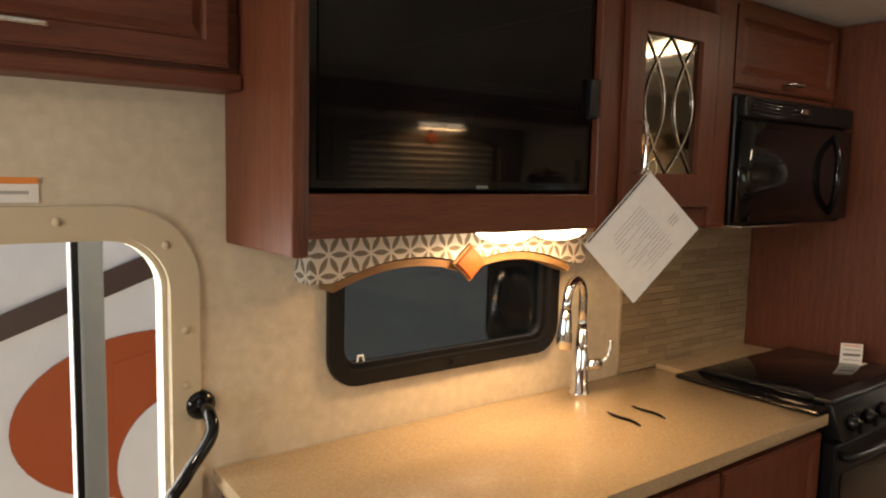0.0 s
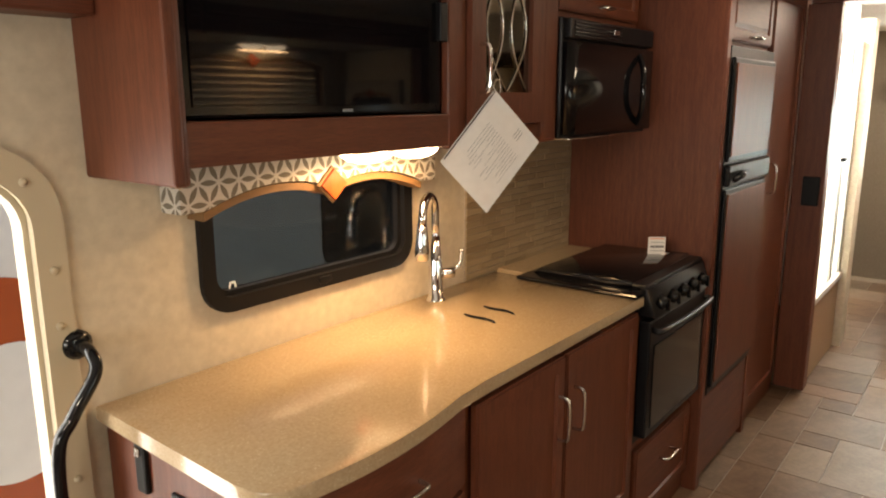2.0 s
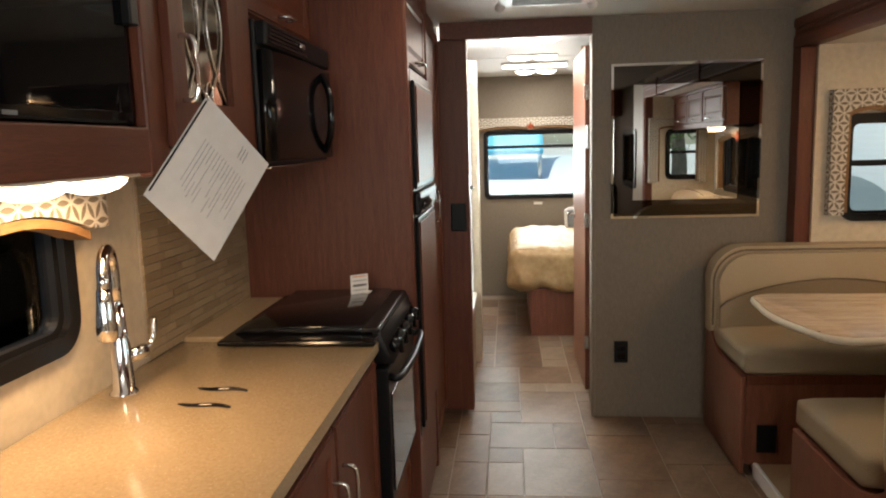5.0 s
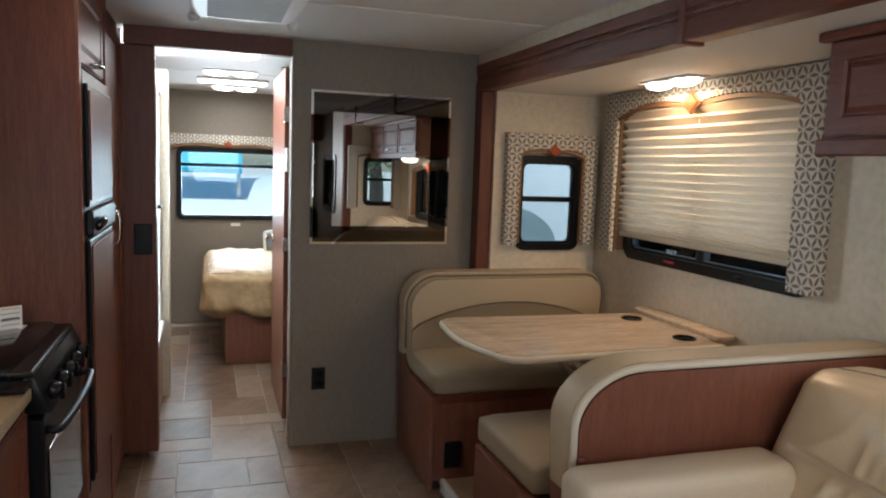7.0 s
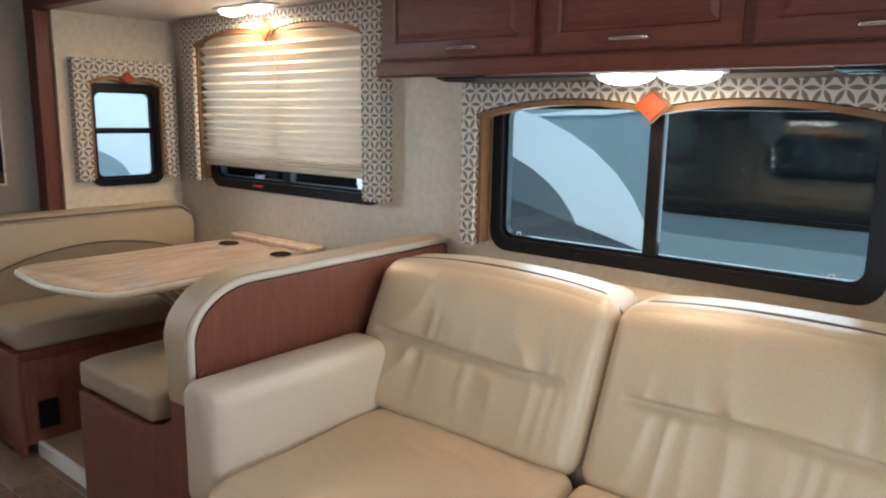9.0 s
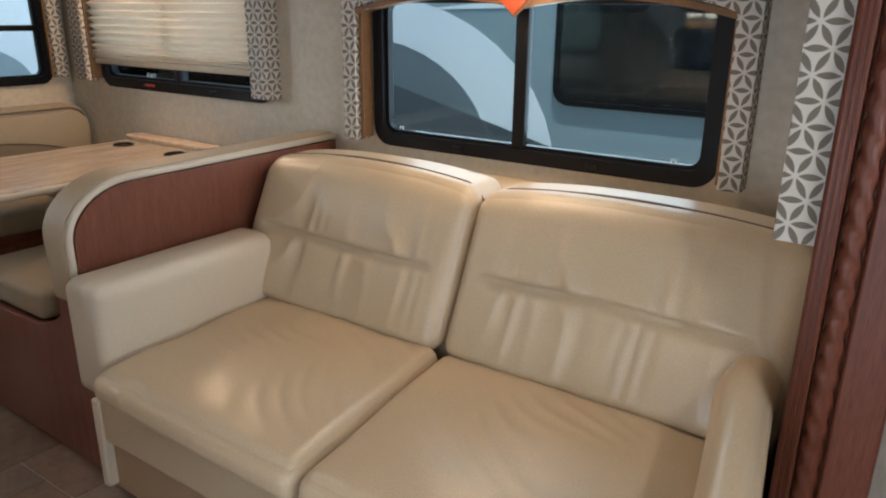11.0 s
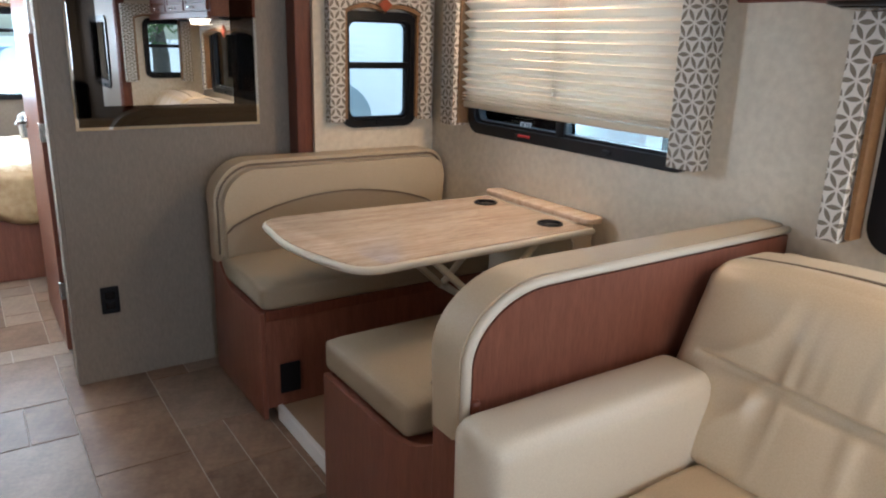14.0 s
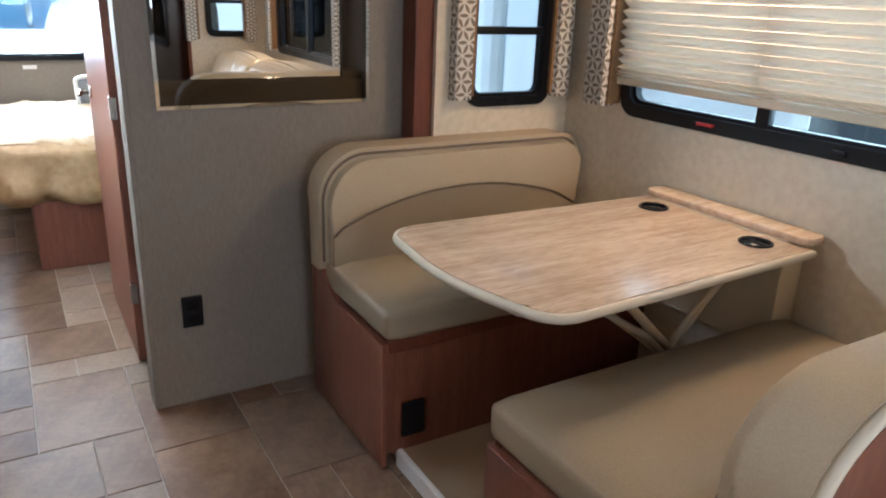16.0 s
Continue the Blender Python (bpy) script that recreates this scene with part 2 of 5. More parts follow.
# vinyl stone tiles, each piece with its own tone
m, n, l, b = shader("stone_tile")
oi = n.new("ShaderNodeObjectInfo")
big, small = noise_tex(n, l, 5, 6, rough=0.7), noise_tex(n, l, 60, 4)
tone = n.new("ShaderNodeValToRGB")
e = tone.color_ramp.elements
e[0].position, e[0].color = 0.0, (0.085, 0.048, 0.030, 1)
e[1].position, e[1].color = 1.0, (0.30, 0.235, 0.18, 1)
k = e.new(0.4)
k.color = (0.20, 0.112, 0.064, 1)
k = e.new(0.75)
k.color = (0.16, 0.128, 0.102, 1)
l.new(oi.outputs["Random"], tone.inputs[0])
col = mix_rgb(n, l, ramp(n, l, big, 0.35, 0.72), mix_rgb(n, l, 0.35, tone.outputs[0], (0.13, 0.078, 0.05)), mix_rgb(n, l, 0.45, tone.outputs[0], (0.40, 0.29, 0.205)))
col = mix_rgb(n, l, 0.5, col, mix_rgb(n, l, ramp(n, l, small, 0.3, 0.7), (0.68, 0.66, 0.64), (1.1, 1.08, 1.05)), "MULTIPLY")
l.new(col, b.inputs["Base Color"])
b.inputs["Roughness"].default_value = 0.38
b.inputs["Specular IOR Level"].default_value = 0.22
bump(n, l, b, small, 0.15, 0.002)
M["tile"] = m

# mosaic strips of the splashback
m, n, l, b = shader("splash_strip")
oi = n.new("ShaderNodeObjectInfo")
col = mix_rgb(n, l, oi.outputs["Random"], (0.25, 0.18, 0.108), (0.375, 0.285, 0.18))
col = mix_rgb(n, l, 0.4, col, mix_rgb(n, l, noise_tex(n, l, 30, 4, (1, 1, 5)), (0.6, 0.58, 0.55), (1.1, 1.1, 1.1)), "MULTIPLY")
l.new(col, b.inputs["Base Color"])
b.inputs["Roughness"].default_value = 0.35
M["strip"] = m


# ---------------------------------------------------------------- builders
def thing(name, at, label, category, group="", kind=""):
    ob = new(name)
    ob.location, ob.empty_display_size = at, 0.1
    return tagged(ob, label, category, group, kind)


def put(name, bm, mat, parent=None, smooth=False):
    me = bpy.data.meshes.new(name)
    bmesh.ops.recalc_face_normals(bm, faces=bm.faces[:])
    bm.to_mesh(me)
    bm.free()
    for x in (mat if isinstance(mat, (list, tuple)) else [mat]):
        me.materials.append(M[x] if isinstance(x, str) else x)
    if smooth:
        me.polygons.foreach_set("use_smooth", [True] * len(me.polygons))
    ob = new(name, me)
    if parent:
        attach(ob, parent)
    return ob


def attach(ob, parent):
    ob.parent = parent
    top = Vector(parent.location)
    if parent.parent:
        top = Vector((0, 0, 0)) if parent.type == "MESH" else top
    ob.matrix_parent_inverse = Matrix.Translation(-top)


def add_box(bm, x0, x1, y0, y1, z0, z1, bevel=0.0, seg=2):
    r = bmesh.ops.create_cube(bm, size=1.0)
    vs = r["verts"]
    for v in vs:
        v.co = Vector((x0 + (v.co.x + 0.5) * (x1 - x0), y0 + (v.co.y + 0.5) * (y1 - y0), z0 + (v.co.z + 0.5) * (z1 - z0)))
    if bevel:
        es = list({ed for v in vs for ed in v.link_edges})
        bmesh.ops.bevel(bm, geom=es, offset=bevel, segments=seg, affect="EDGES", profile=0.5)


def box(name, x0, x1, y0, y1, z0, z1, mat, parent=None, bevel=0.003, seg=2):
    bm = bmesh.new()
    add_box(bm, min(x0, x1), max(x0, x1), min(y0, y1), max(y0, y1), min(z0, z1), max(z0, z1), bevel, seg)
    return put(name, bm, mat, parent)


def tube(name, pts, r, mat, parent=None, sides=10, closed=False):
    """A round bar along a line of places."""
    pts = [Vector(p) for p in pts]
    bm = bmesh.new()
    rings, ref = [], None
    N = len(pts)
    for i, p in enumerate(pts):
        d = (pts[(i + 1) % N] - pts[i - 1]) if closed or 0 < i < N - 1 else (pts[min(i + 1, N - 1)] - pts[max(i - 1, 0)])
        d.normalize()
        if ref is None:
            ref = d.orthogonal().normalized()
        ref = (ref - d * ref.dot(d)).normalized()
        o = d.cross(ref)
        rr = r[i] if isinstance(r, (list, tuple)) else r
        rings.append([bm.verts.new(p + (ref * math.cos(2 * math.pi * k / sides) + o * math.sin(2 * math.pi * k / sides)) * rr) for k in range(sides)])
    for i in range(N if closed else N - 1):
        a, c = rings[i], rings[(i + 1) % N]
        for k in range(sides):
            bm.faces.new((a[k], a[(k + 1) % sides], c[(k + 1) % sides], c[k]))
    if not closed:
        bm.faces.new(rings[0])
        bm.faces.new(rings[-1])
    return put(name, bm, mat, parent, True)


def smooth_line(pts, per=6):
    """Places along a soft line through the given ones."""
    P = [Vector(p) for p in pts]
    P = [P[0]] + P + [P[-1]]
    out = []
    for i in range(1, len(P) - 2):
        for k in range(per):
            t = k / per
            a, b2, c, d = P[i - 1], P[i], P[i + 1], P[i + 2]
            out.append(0.5 * (2 * b2 + (c - a) * t + (2 * a - 5 * b2 + 4 * c - d) * t * t + (3 * b2 - a - 3 * c + d) * t ** 3))
    out.append(P[-2])
    return out


def rounded(w0, w1, z0, z1, r, seg=6):
    out = []
    for cx, cz, a0 in ((w1 - r, z1 - r, 0), (w0 + r, z1 - r, 90), (w0 + r, z0 + r, 180), (w1 - r, z0 + r, 270)):
        for k in range(seg + 1):
            a = radians(a0 + 90 * k / seg)
            out.append((cx + r * math.cos(a), cz + r * math.sin(a)))
    return out


def prism(name, outline, place, depth, mat, parent=None, bevel=0.0):
    """An outline (u, w) set by place(u, w, d), d from 0 to depth."""
    bm = bmesh.new()
    a = [bm.verts.new(place(u, w, 0)) for u, w in outline]
    c = [bm.verts.new(place(u, w, depth)) for u, w in outline]
    N = len(a)
    f1, f2 = bm.faces.new(a), bm.faces.new(c)
    for i in range(N):
        bm.faces.new((a[i], a[(i + 1) % N], c[(i + 1) % N], c[i]))
    if bevel:
        es = list(f1.edges) + list(f2.edges)
        bmesh.ops.bevel(bm, geom=es, offset=bevel, segments=2, affect="EDGES", profile=0.5)
    ob = put(name, bm, mat, parent, bevel > 0)
    if bevel:
        ob.data.set_sharp_from_angle(angle=radians(38))
    return ob


def ring(name, outer, inner, place, depth, mat, parent=None):
    """A frame between two outlines of the same number of corners."""
    bm = bmesh.new()
    L = [[bm.verts.new(place(u, w, d)) for u, w in o] for o in (outer, inner) for d in (0, depth)]
    N = len(outer)
    for i in range(N):
        j = (i + 1) % N
        for p, q in ((0, 1), (1, 3), (3, 2), (2, 0)):
            bm.faces.new((L[p][i], L[p][j], L[q][j], L[q][i]))
    bmesh.ops.bevel(bm, geom=[ed for ed in bm.edges if ed.calc_face_angle(0) > 1.0], offset=min(0.003, depth * 0.25), segments=1, affect="EDGES")
    return put(name, bm, mat, parent)


def wall_mesh(name, axis, at, thick, u0, u1, z0, z1, holes, mat, label):
    """A wall along x or y with openings (u0, u1, z0, z1) through it."""
    us = sorted({u0, u1, *[h[0] for h in holes], *[h[1] for h in holes]})
    zs = sorted({z0, z1, *[h[2] for h in holes], *[h[3] for h in holes]})
    bm = bmesh.new()
    for a, c in zip(us, us[1:]):
        for p, q in zip(zs, zs[1:]):
            um, zm = (a + c) / 2, (p + q) / 2
            if any(h[0] < um < h[1] and h[2] < zm < h[3] for h in holes) or um < u0 or um > u1 or zm < z0 or zm > z1:
                continue
            if axis == "x":
                add_box(bm, a, c, min(at, at + thick), max(at, at + thick), p, q)
            else:
                add_box(bm, min(at, at + thick), max(at, at + thick), a, c, p, q)
    bmesh.ops.remove_doubles(bm, verts=bm.verts[:], dist=0.0005)
    seen = {}
    for f in bm.faces[:]:
        seen.setdefault(tuple(sorted(v.index for v in f.verts)), []).append(f)
    bm.verts.index_update()
    seen = {}
    for f in bm.faces[:]:
        seen.setdefault(tuple(sorted(v.index for v in f.verts)), []).append(f)
    bmesh.ops.delete(bm, geom=[f for fs in seen.values() if len(fs) > 1 for f in fs], context="FACES_ONLY")
    return tagged(put(name, bm, mat), label, "wall", kind="structure")


def raised_door(name, w, h, mat, m, parent, stile=0.05, raised=True, thick=0.02):
    """A panelled door leaf of w by h, its front towards local -y, its lower left corner at m."""
    bm = bmesh.new()
    add_box(bm, 0, w, 0, thick, 0, h)
    bm.faces.ensure_lookup_table()
    front = min(bm.faces, key=lambda f: f.calc_center_median().y)
    bmesh.ops.bevel(bm, geom=list(front.edges), offset=0.005, segments=2, affect="EDGES")
    front = max((f for f in bm.faces if f.calc_center_median().y < 0.0005), key=lambda f: f.calc_area())
    bmesh.ops.inset_region(bm, faces=[front], thickness=stile, depth=0)
    bmesh.ops.inset_region(bm, faces=[front], thickness=0.007, depth=-0.008)
    if raised:
        bmesh.ops.inset_region(bm, faces=[front], thickness=0.006, depth=0)
        bmesh.ops.inset_region(bm, faces=[front], thickness=0.022, depth=0.007)
    bmesh.ops.transform(bm, matrix=m, verts=bm.verts[:])
    return put(name, bm, mat, parent)


def bar_handle(m, length, parent, mat="nickel", r=0.0048, reach=0.03):
    """An arched bar handle along local x, standing off towards local -y."""
    a = length / 2
    pts = smooth_line([(-a, 0, 0), (-a, -reach * 0.6, 0), (-a * 0.82, -reach, 0), (0, -reach * 1.08, 0), (a * 0.82, -reach, 0), (a, -reach * 0.6, 0), (a, 0, 0)], 4)
    return tube("handle", [m @ p for p in pts], r, mat, parent, 8)


def cushion(name, x0, x1, y0, y1, z0, z1, mat, parent, r=0.05, cuts=20, puff=None, shape=None):
    """A soft block with rounded edges. puff(p, s): a push added at place p, s = -1..1 in the block."""
    bm = bmesh.new()
    bmesh.ops.create_cube(bm, size=2.0)
    bmesh.ops.subdivide_edges(bm, edges=bm.edges[:], cuts=cuts, use_grid_fill=True)
    c = Vector(((x0 + x1) / 2, (y0 + y1) / 2, (z0 + z1) / 2))
    hs = Vector((abs(x1 - x0) / 2, abs(y1 - y0) / 2, abs(z1 - z0) / 2))
    for v in bm.verts:
        s = v.co.copy()
        # crowd the grid towards the edges so that the rounding is even
        p = Vector([math.copysign(abs(s[i]) ** 0.8, s[i]) * hs[i] for i in range(3)])
        inner = Vector([max(-(hs[i] - r), min(hs[i] - r, p[i])) for i in range(3)])
        off = p - inner
        if off.length > 1e-6 and max(abs(s[i]) for i in range(3)) > 0.999:
            p = inner + off.normalized() * r if sum(abs(o) > 1e-6 for o in off) > 1 else p
        q = c + p
        if puff:
            q += puff(q, s)
        if shape:
            q = shape(q)
        v.co = q
    return put(name, bm, mat, parent, True)


def rot_z(x, y, z, deg=0):
    return pose(x, y, z, 0, 0, deg)


# ---------------------------------------------------------------- setting: shell of the motorhome
KY, SY, BY, CEIL, SC = 1.533, -1.44, -0.77, 2.04, 1.85
DX, FX, RX = 3.605, -2.55, 6.676
tagged(box("floor", FX, RX + 0.1, BY - 0.1, KY, -0.10, -0.005, "grout", bevel=0), "pale grouted stone-effect vinyl floor", "floor", kind="structure")
tagged(box("slide_floor", -0.178, 3.48, SY, -0.432, -0.004, 0.055, "skirt", bevel=0.004), "raised tan floor of the slide-out", "floor", kind="structure")
tagged(box("trim_rail", 2.32, 2.93, -0.432, -0.412, 0.0, 0.062, "white", bevel=0.004), "white edge rail of the slide-out floor", "trim", kind="structure")
bm = bmesh.new()
add_box(bm, FX, 3.9, BY - 0.1, KY + 0.1, CEIL, CEIL + 0.06)
add_box(bm, 4.5, RX + 0.1, BY - 0.1, KY + 0.1, CEIL, CEIL + 0.06)
add_box(bm, 3.9, 4.5, BY - 0.1, 1.0, CEIL, CEIL + 0.06)
add_box(bm, 3.9, 4.5, 1.4, KY + 0.1, CEIL, CEIL + 0.06)
for x in (-0.9, 0.33, 1.55, 2.77, 4.0, 5.22):
    add_box(bm, x - 0.006, x + 0.006, BY, KY, CEIL - 0.003, CEIL + 0.001)
tagged(put("ceiling", bm, "ceiling"), "off-white jointed ceiling panels", "ceiling", kind="structure")
tagged(box("slide_ceiling", -0.178, 3.48, SY - 0.05, BY - 0.06, SC, SC + 0.05, "ceiling", bevel=0), "off-white ceiling of the slide-out", "ceiling", kind="structure")
wall_mesh("wall_kitchen", "x", KY, 0.05, FX, RX + 0.1, -0.6, CEIL, [(-0.42, 0.262, -0.5, 1.402), (0.63, 1.31, 1.06, 1.34)], "wall", "beige mottled wall covering behind the kitchen")
wall_mesh("wall_slide", "x", SY, -0.05, -0.2, 3.56, -0.1, SC + 0.1, [(0.19, 1.38, 0.955, 1.46), (1.98, 3.14, 1.055, 1.73)], "wall", "beige mottled wall of the slide-out")
wall_mesh("wall_slide_rear", "y", 3.48, 0.05, SY, BY - 0.06, 0, SC + 0.05, [(-1.31, -0.975, 1.05, 1.51)], "wall", "beige end wall of the slide-out")
wall_mesh("wall_slide_front", "y", -0.178, -0.05, SY, BY - 0.06, 0, SC + 0.05, [(-1.31, -0.975, 1.05, 1.51)], "wall", "beige end wall of the slide-out")
wall_mesh("wall_body_front", "x", BY, -0.05, FX, -0.33, -0.1, CEIL, [(-1.6, -0.8, 0.95, 1.5)], "taupe", "taupe side wall near the cab")
wall_mesh("wall_body_top", "x", BY, -0.055, -0.33, 3.66, 1.97, CEIL, [], "wall", "beige strip above the slide-out opening")
wall_mesh("wall_body_rear", "x", BY, -0.05, 3.66, RX + 0.1, -0.1, CEIL, [], "taupe", "taupe side wall of the bedroom")
wall_mesh("wall_divider", "y", DX, 0.05, BY, 0.188, 0, CEIL, [], "taupe", "taupe partition wall beside the doorway")
wall_mesh("wall_rear", "y", RX, 0.06, BY, KY, 0, CEIL, [(-0.02, 0.82, 0.95, 1.52)], "taupe", "taupe rear wall of the bedroom")
wall_mesh("wall_front", "y", FX, -0.06, BY, KY, -0.1, CEIL, [(-0.5, 1.25, 0.95, 1.6)], "wall", "beige front of the cab")
wall_mesh("wall_shower_end", "y", 4.58, 0.16, 0.80, KY, 0, 1.96, [], "wall", "light wall end beside the shower")
wall_mesh("wall_bath", "y", 4.72, 0.05, BY, 0.13, 0, CEIL, [], "taupe", "taupe wall behind the open door")
wall_mesh("wall_passage", "x", 0.10, -0.05, 3.66, 4.72, 0, CEIL, [], "taupe", "taupe wall of the passage")
tagged(box("trim_jamb", 3.601, 3.70, 0.172, 0.190, 0, 1.955, "taupe", bevel=0.003), "taupe door jamb at the doorway", "trim", kind="structure")
tagged(box("header", 3.60, 3.66, 0.188, 0.94, 1.955, CEIL, "cherry_x", bevel=0.003), "dark cherry header over the doorway", "trim", kind="structure")
tagged(box("post", 3.61, 3.70, 0.808, 0.955, 0.03, 1.955, "cherry", bevel=0.004), "dark cherry post beside the doorway", "trim", kind="structure")

# slide-out opening trim: boards with a rope moulding
def rope(name, p, q, r, parent):
    p, q = Vector(p), Vector(q)
    d = (q - p).normalized()
    a = d.orthogonal().normalized()
    c = d.cross(a)
    L = (q - p).length
    steps, turns, sides = int(L / 0.012), L / 0.055, 14
    bm = bmesh.new()
    rows = []
    for i in range(steps + 1):
        t = i / steps
        row = []
        for k in range(sides):
            an = 2 * math.pi * k / sides
            rr = r * (0.66 + 0.46 * abs(math.sin(1.5 * an + turns * math.pi * t)))
            row.append(bm.verts.new(p + d * L * t + (a * math.cos(an) + c * math.sin(an)) * rr))
        rows.append(row)
    for i in range(steps):
        for k in range(sides):
            bm.faces.new((rows[i][k], rows[i][(k + 1) % sides], rows[i + 1][(k + 1) % sides], rows[i + 1][k]))
    return put(name, bm, "cherry", parent, True)


TR = thing("slide_trim", (1.65, BY, 1.9), "dark cherry trim with rope moulding round the slide-out", "trim", kind="structure")
box("board", -0.33, 3.60, BY - 0.06, BY + 0.012, 1.845, 1.905, "cherry_x", TR, 0.006)
box("board", -0.33, 3.60, BY - 0.05, BY + 0.004, 1.905, 1.94, "cherry_x", TR, 0.003)
box("board", -0.33, 3.60, BY - 0.06, BY + 0.012, 1.94, 1.985, "cherry_x", TR, 0.006)
rope("rope_moulding", (-0.30, BY + 0.006, 1.922), (3.56, BY + 0.006, 1.922), 0.009, TR)
for x in (1.86, 0.35):
    box("joint_block", x - 0.012, x + 0.012, BY - 0.062, BY + 0.02, 1.835, 1.995, "cherry", TR, 0.003)
box("board", 3.50, 3.598, -0.862, BY + 0.012, 0.0, 1.845, "cherry", TR, 0.006)
for x0, x1, p in ((-0.214, -0.178, 0.012), (-0.262, -0.214, -0.004), (-0.345, -0.262, 0.012)):
    box("board", x0, x1, BY - 0.06, BY + p, 0.0, 1.845, "cherry", TR, 0.005)
rope("rope_moulding", (-0.238, BY + 0.004, 0.02), (-0.238, BY + 0.004, 1.845), 0.019, TR)
for x in (-0.186, -0.196, -0.206):
    tube("bead", [(x, BY + 0.012, 0.02), (x, BY + 0.012, 1.84)], 0.0035, "cherry", TR, 6)


# ---------------------------------------------------------------- windows
def on_y(y, sgn):
    return lambda u, w, d: Vector((u, y + sgn * d, w))


def on_x(x, sgn):
    return lambda u, w, d: Vector((x + sgn * d, u, w))


def window(name, place, u0, u1, z0, z1, label, bars=(), level=(), r=0.07, rim=0.045, pane="glass", marks=()):
    c = place((u0 + u1) / 2, z0, 0)
    W = thing(name, c, label, "window", kind="structure")
    ring("frame", rounded(u0, u1, z0, z1, r), rounded(u0 + rim, u1 - rim, z0 + rim, z1 - rim, r * 0.6), place, 0.016, "black", W)
    ring("inner_frame", rounded(u0 + rim * 0.5, u1 - rim * 0.5, z0 + rim * 0.5, z1 - rim * 0.5, r * 0.7), rounded(u0 + rim + 0.012, u1 - rim - 0.012, z0 + rim + 0.012, z1 - rim - 0.012, r * 0.5),
         lambda u, w, d: place(u, w, d - 0.03), 0.028, "black", W)
    for u in bars:
        prism("bar", [(u - 0.022, z0 + 0.02), (u + 0.022, z0 + 0.02), (u + 0.022, z1 - 0.02), (u - 0.022, z1 - 0.02)], lambda a, w, d: place(a, w, d - 0.024), 0.03, "black", W, 0.002)
    for z in level:
        prism("bar", [(u0 + 0.02, z - 0.014), (u1 - 0.02, z - 0.014), (u1 - 0.02, z + 0.014), (u0 + 0.02, z + 0.014)], lambda a, w, d: place(a, w, d - 0.024), 0.03, "black", W, 0.002)
    g = prism("pane", rounded(u0 + rim, u1 - rim, z0 + rim, z1 - rim, r * 0.5), lambda u, w, d: place(u, w, d - 0.022), 0.004, pane, W)
    g.visible_shadow = False
    for u, z in marks:
        ring("mark", [(u - 0.014, z - 0.016), (u + 0.014, z - 0.016), (u + 0.008, z + 0.014), (u - 0.008, z + 0.014)],
             [(u - 0.008, z - 0.010), (u + 0.008, z - 0.010), (u + 0.0045, z + 0.009), (u - 0.0045, z + 0.009)], lambda a, w, d: place(a, w, d - 0.017), 0.0015, "tag_grey", W)
    for u in ([u0 + (u1 - u0) * 0.3, u0 + (u1 - u0) * 0.7] if u1 - u0 > 0.8 else [(u0 + u1) / 2]):
        prism("latch", rounded(u - 0.022, u + 0.022, z0 + 0.012, z0 + 0.030, 0.006, 3), lambda a, w, d: place(a, w, d + 0.016), 0.008, "black", W, 0.002)
    return W


window("window_1", on_y(KY, -1), 0.605, 1.335, 1.035, 1.365, "black-framed tinted window above the counter", (), (), 0.075, 0.036, "tint", ((0.705, 1.085),))
window("window_2", on_y(SY, 1), 0.165, 1.41, 0.93, 1.485, "black-framed sliding window behind the sofa", (0.81,), (), 0.07, 0.045, "glass", ((1.306, 0.985), (0.30, 0.985)))
window("window_3", on_y(SY, 1), 1.955, 3.165, 1.03, 1.75, "black-framed window beside the dinette table", (2.58,), (), 0.07, 0.045, "glass", ((2.07, 1.09),))
window("window_4", on_x(3.48, -1), -1.335, -0.955, 1.028, 1.53, "narrow black-framed window at the dinette end", (), (1.30,), 0.06, 0.035)
window("window_5", on_x(-0.178, 1), -1.335, -0.955, 1.028, 1.53, "narrow black-framed window beside the sofa", (), (1.30,), 0.06, 0.035)
window("window_6", on_x(RX, -1), -0.03, 0.835, 0.92, 1.55, "wide black-framed bedroom window", (), (1.40,), 0.05, 0.03)
window("window_7", on_y(BY, 1), -1.65, -0.75, 0.90, 1.55, "black-framed cab side window")
window("window_8", on_x(FX, 1), -0.55, 1.30, 0.90, 1.65, "wide cab windscreen with a black surround")
wr = box("red_latch", 2.735, 2.80, SY + 0.016, SY + 0.03, 1.05, 1.06, "red", None, 0.003)
tagged(wr, "red emergency latch on the dinette window", "latch")


exit_text = bpy.data.curves.new("exit_lettering", "FONT")
exit_text.body, exit_text.size, exit_text.extrude, exit_text.align_x = "EXIT", 0.036, 0.0008, "CENTER"
exit_text.materials.append(M["tag_grey"])
exit_mark = tagged(new("exit_lettering", exit_text), "pale grey exit lettering on the dinette window pane", "lettering")
exit_mark.matrix_world = pose(2.80, SY - 0.014, 1.080, 90, 0, 180)


def arch_low(W, leg, zs, rise, k=14):
    """The lower edge of a pelmet: two shallow arcs that meet in a point at the middle."""
    out = []
    for i in range(2 * k + 1):
        t = i / (2 * k)
        s = abs(t - 0.5) * 2
        bow = 1 - ((s - 0.42) / 0.58) ** 2 if s > 0.42 else 1 - 0.55 * ((0.42 - s) / 0.42) ** 2
        out.append((leg + (W - 2 * leg) * t, zs + rise * bow))
    return out


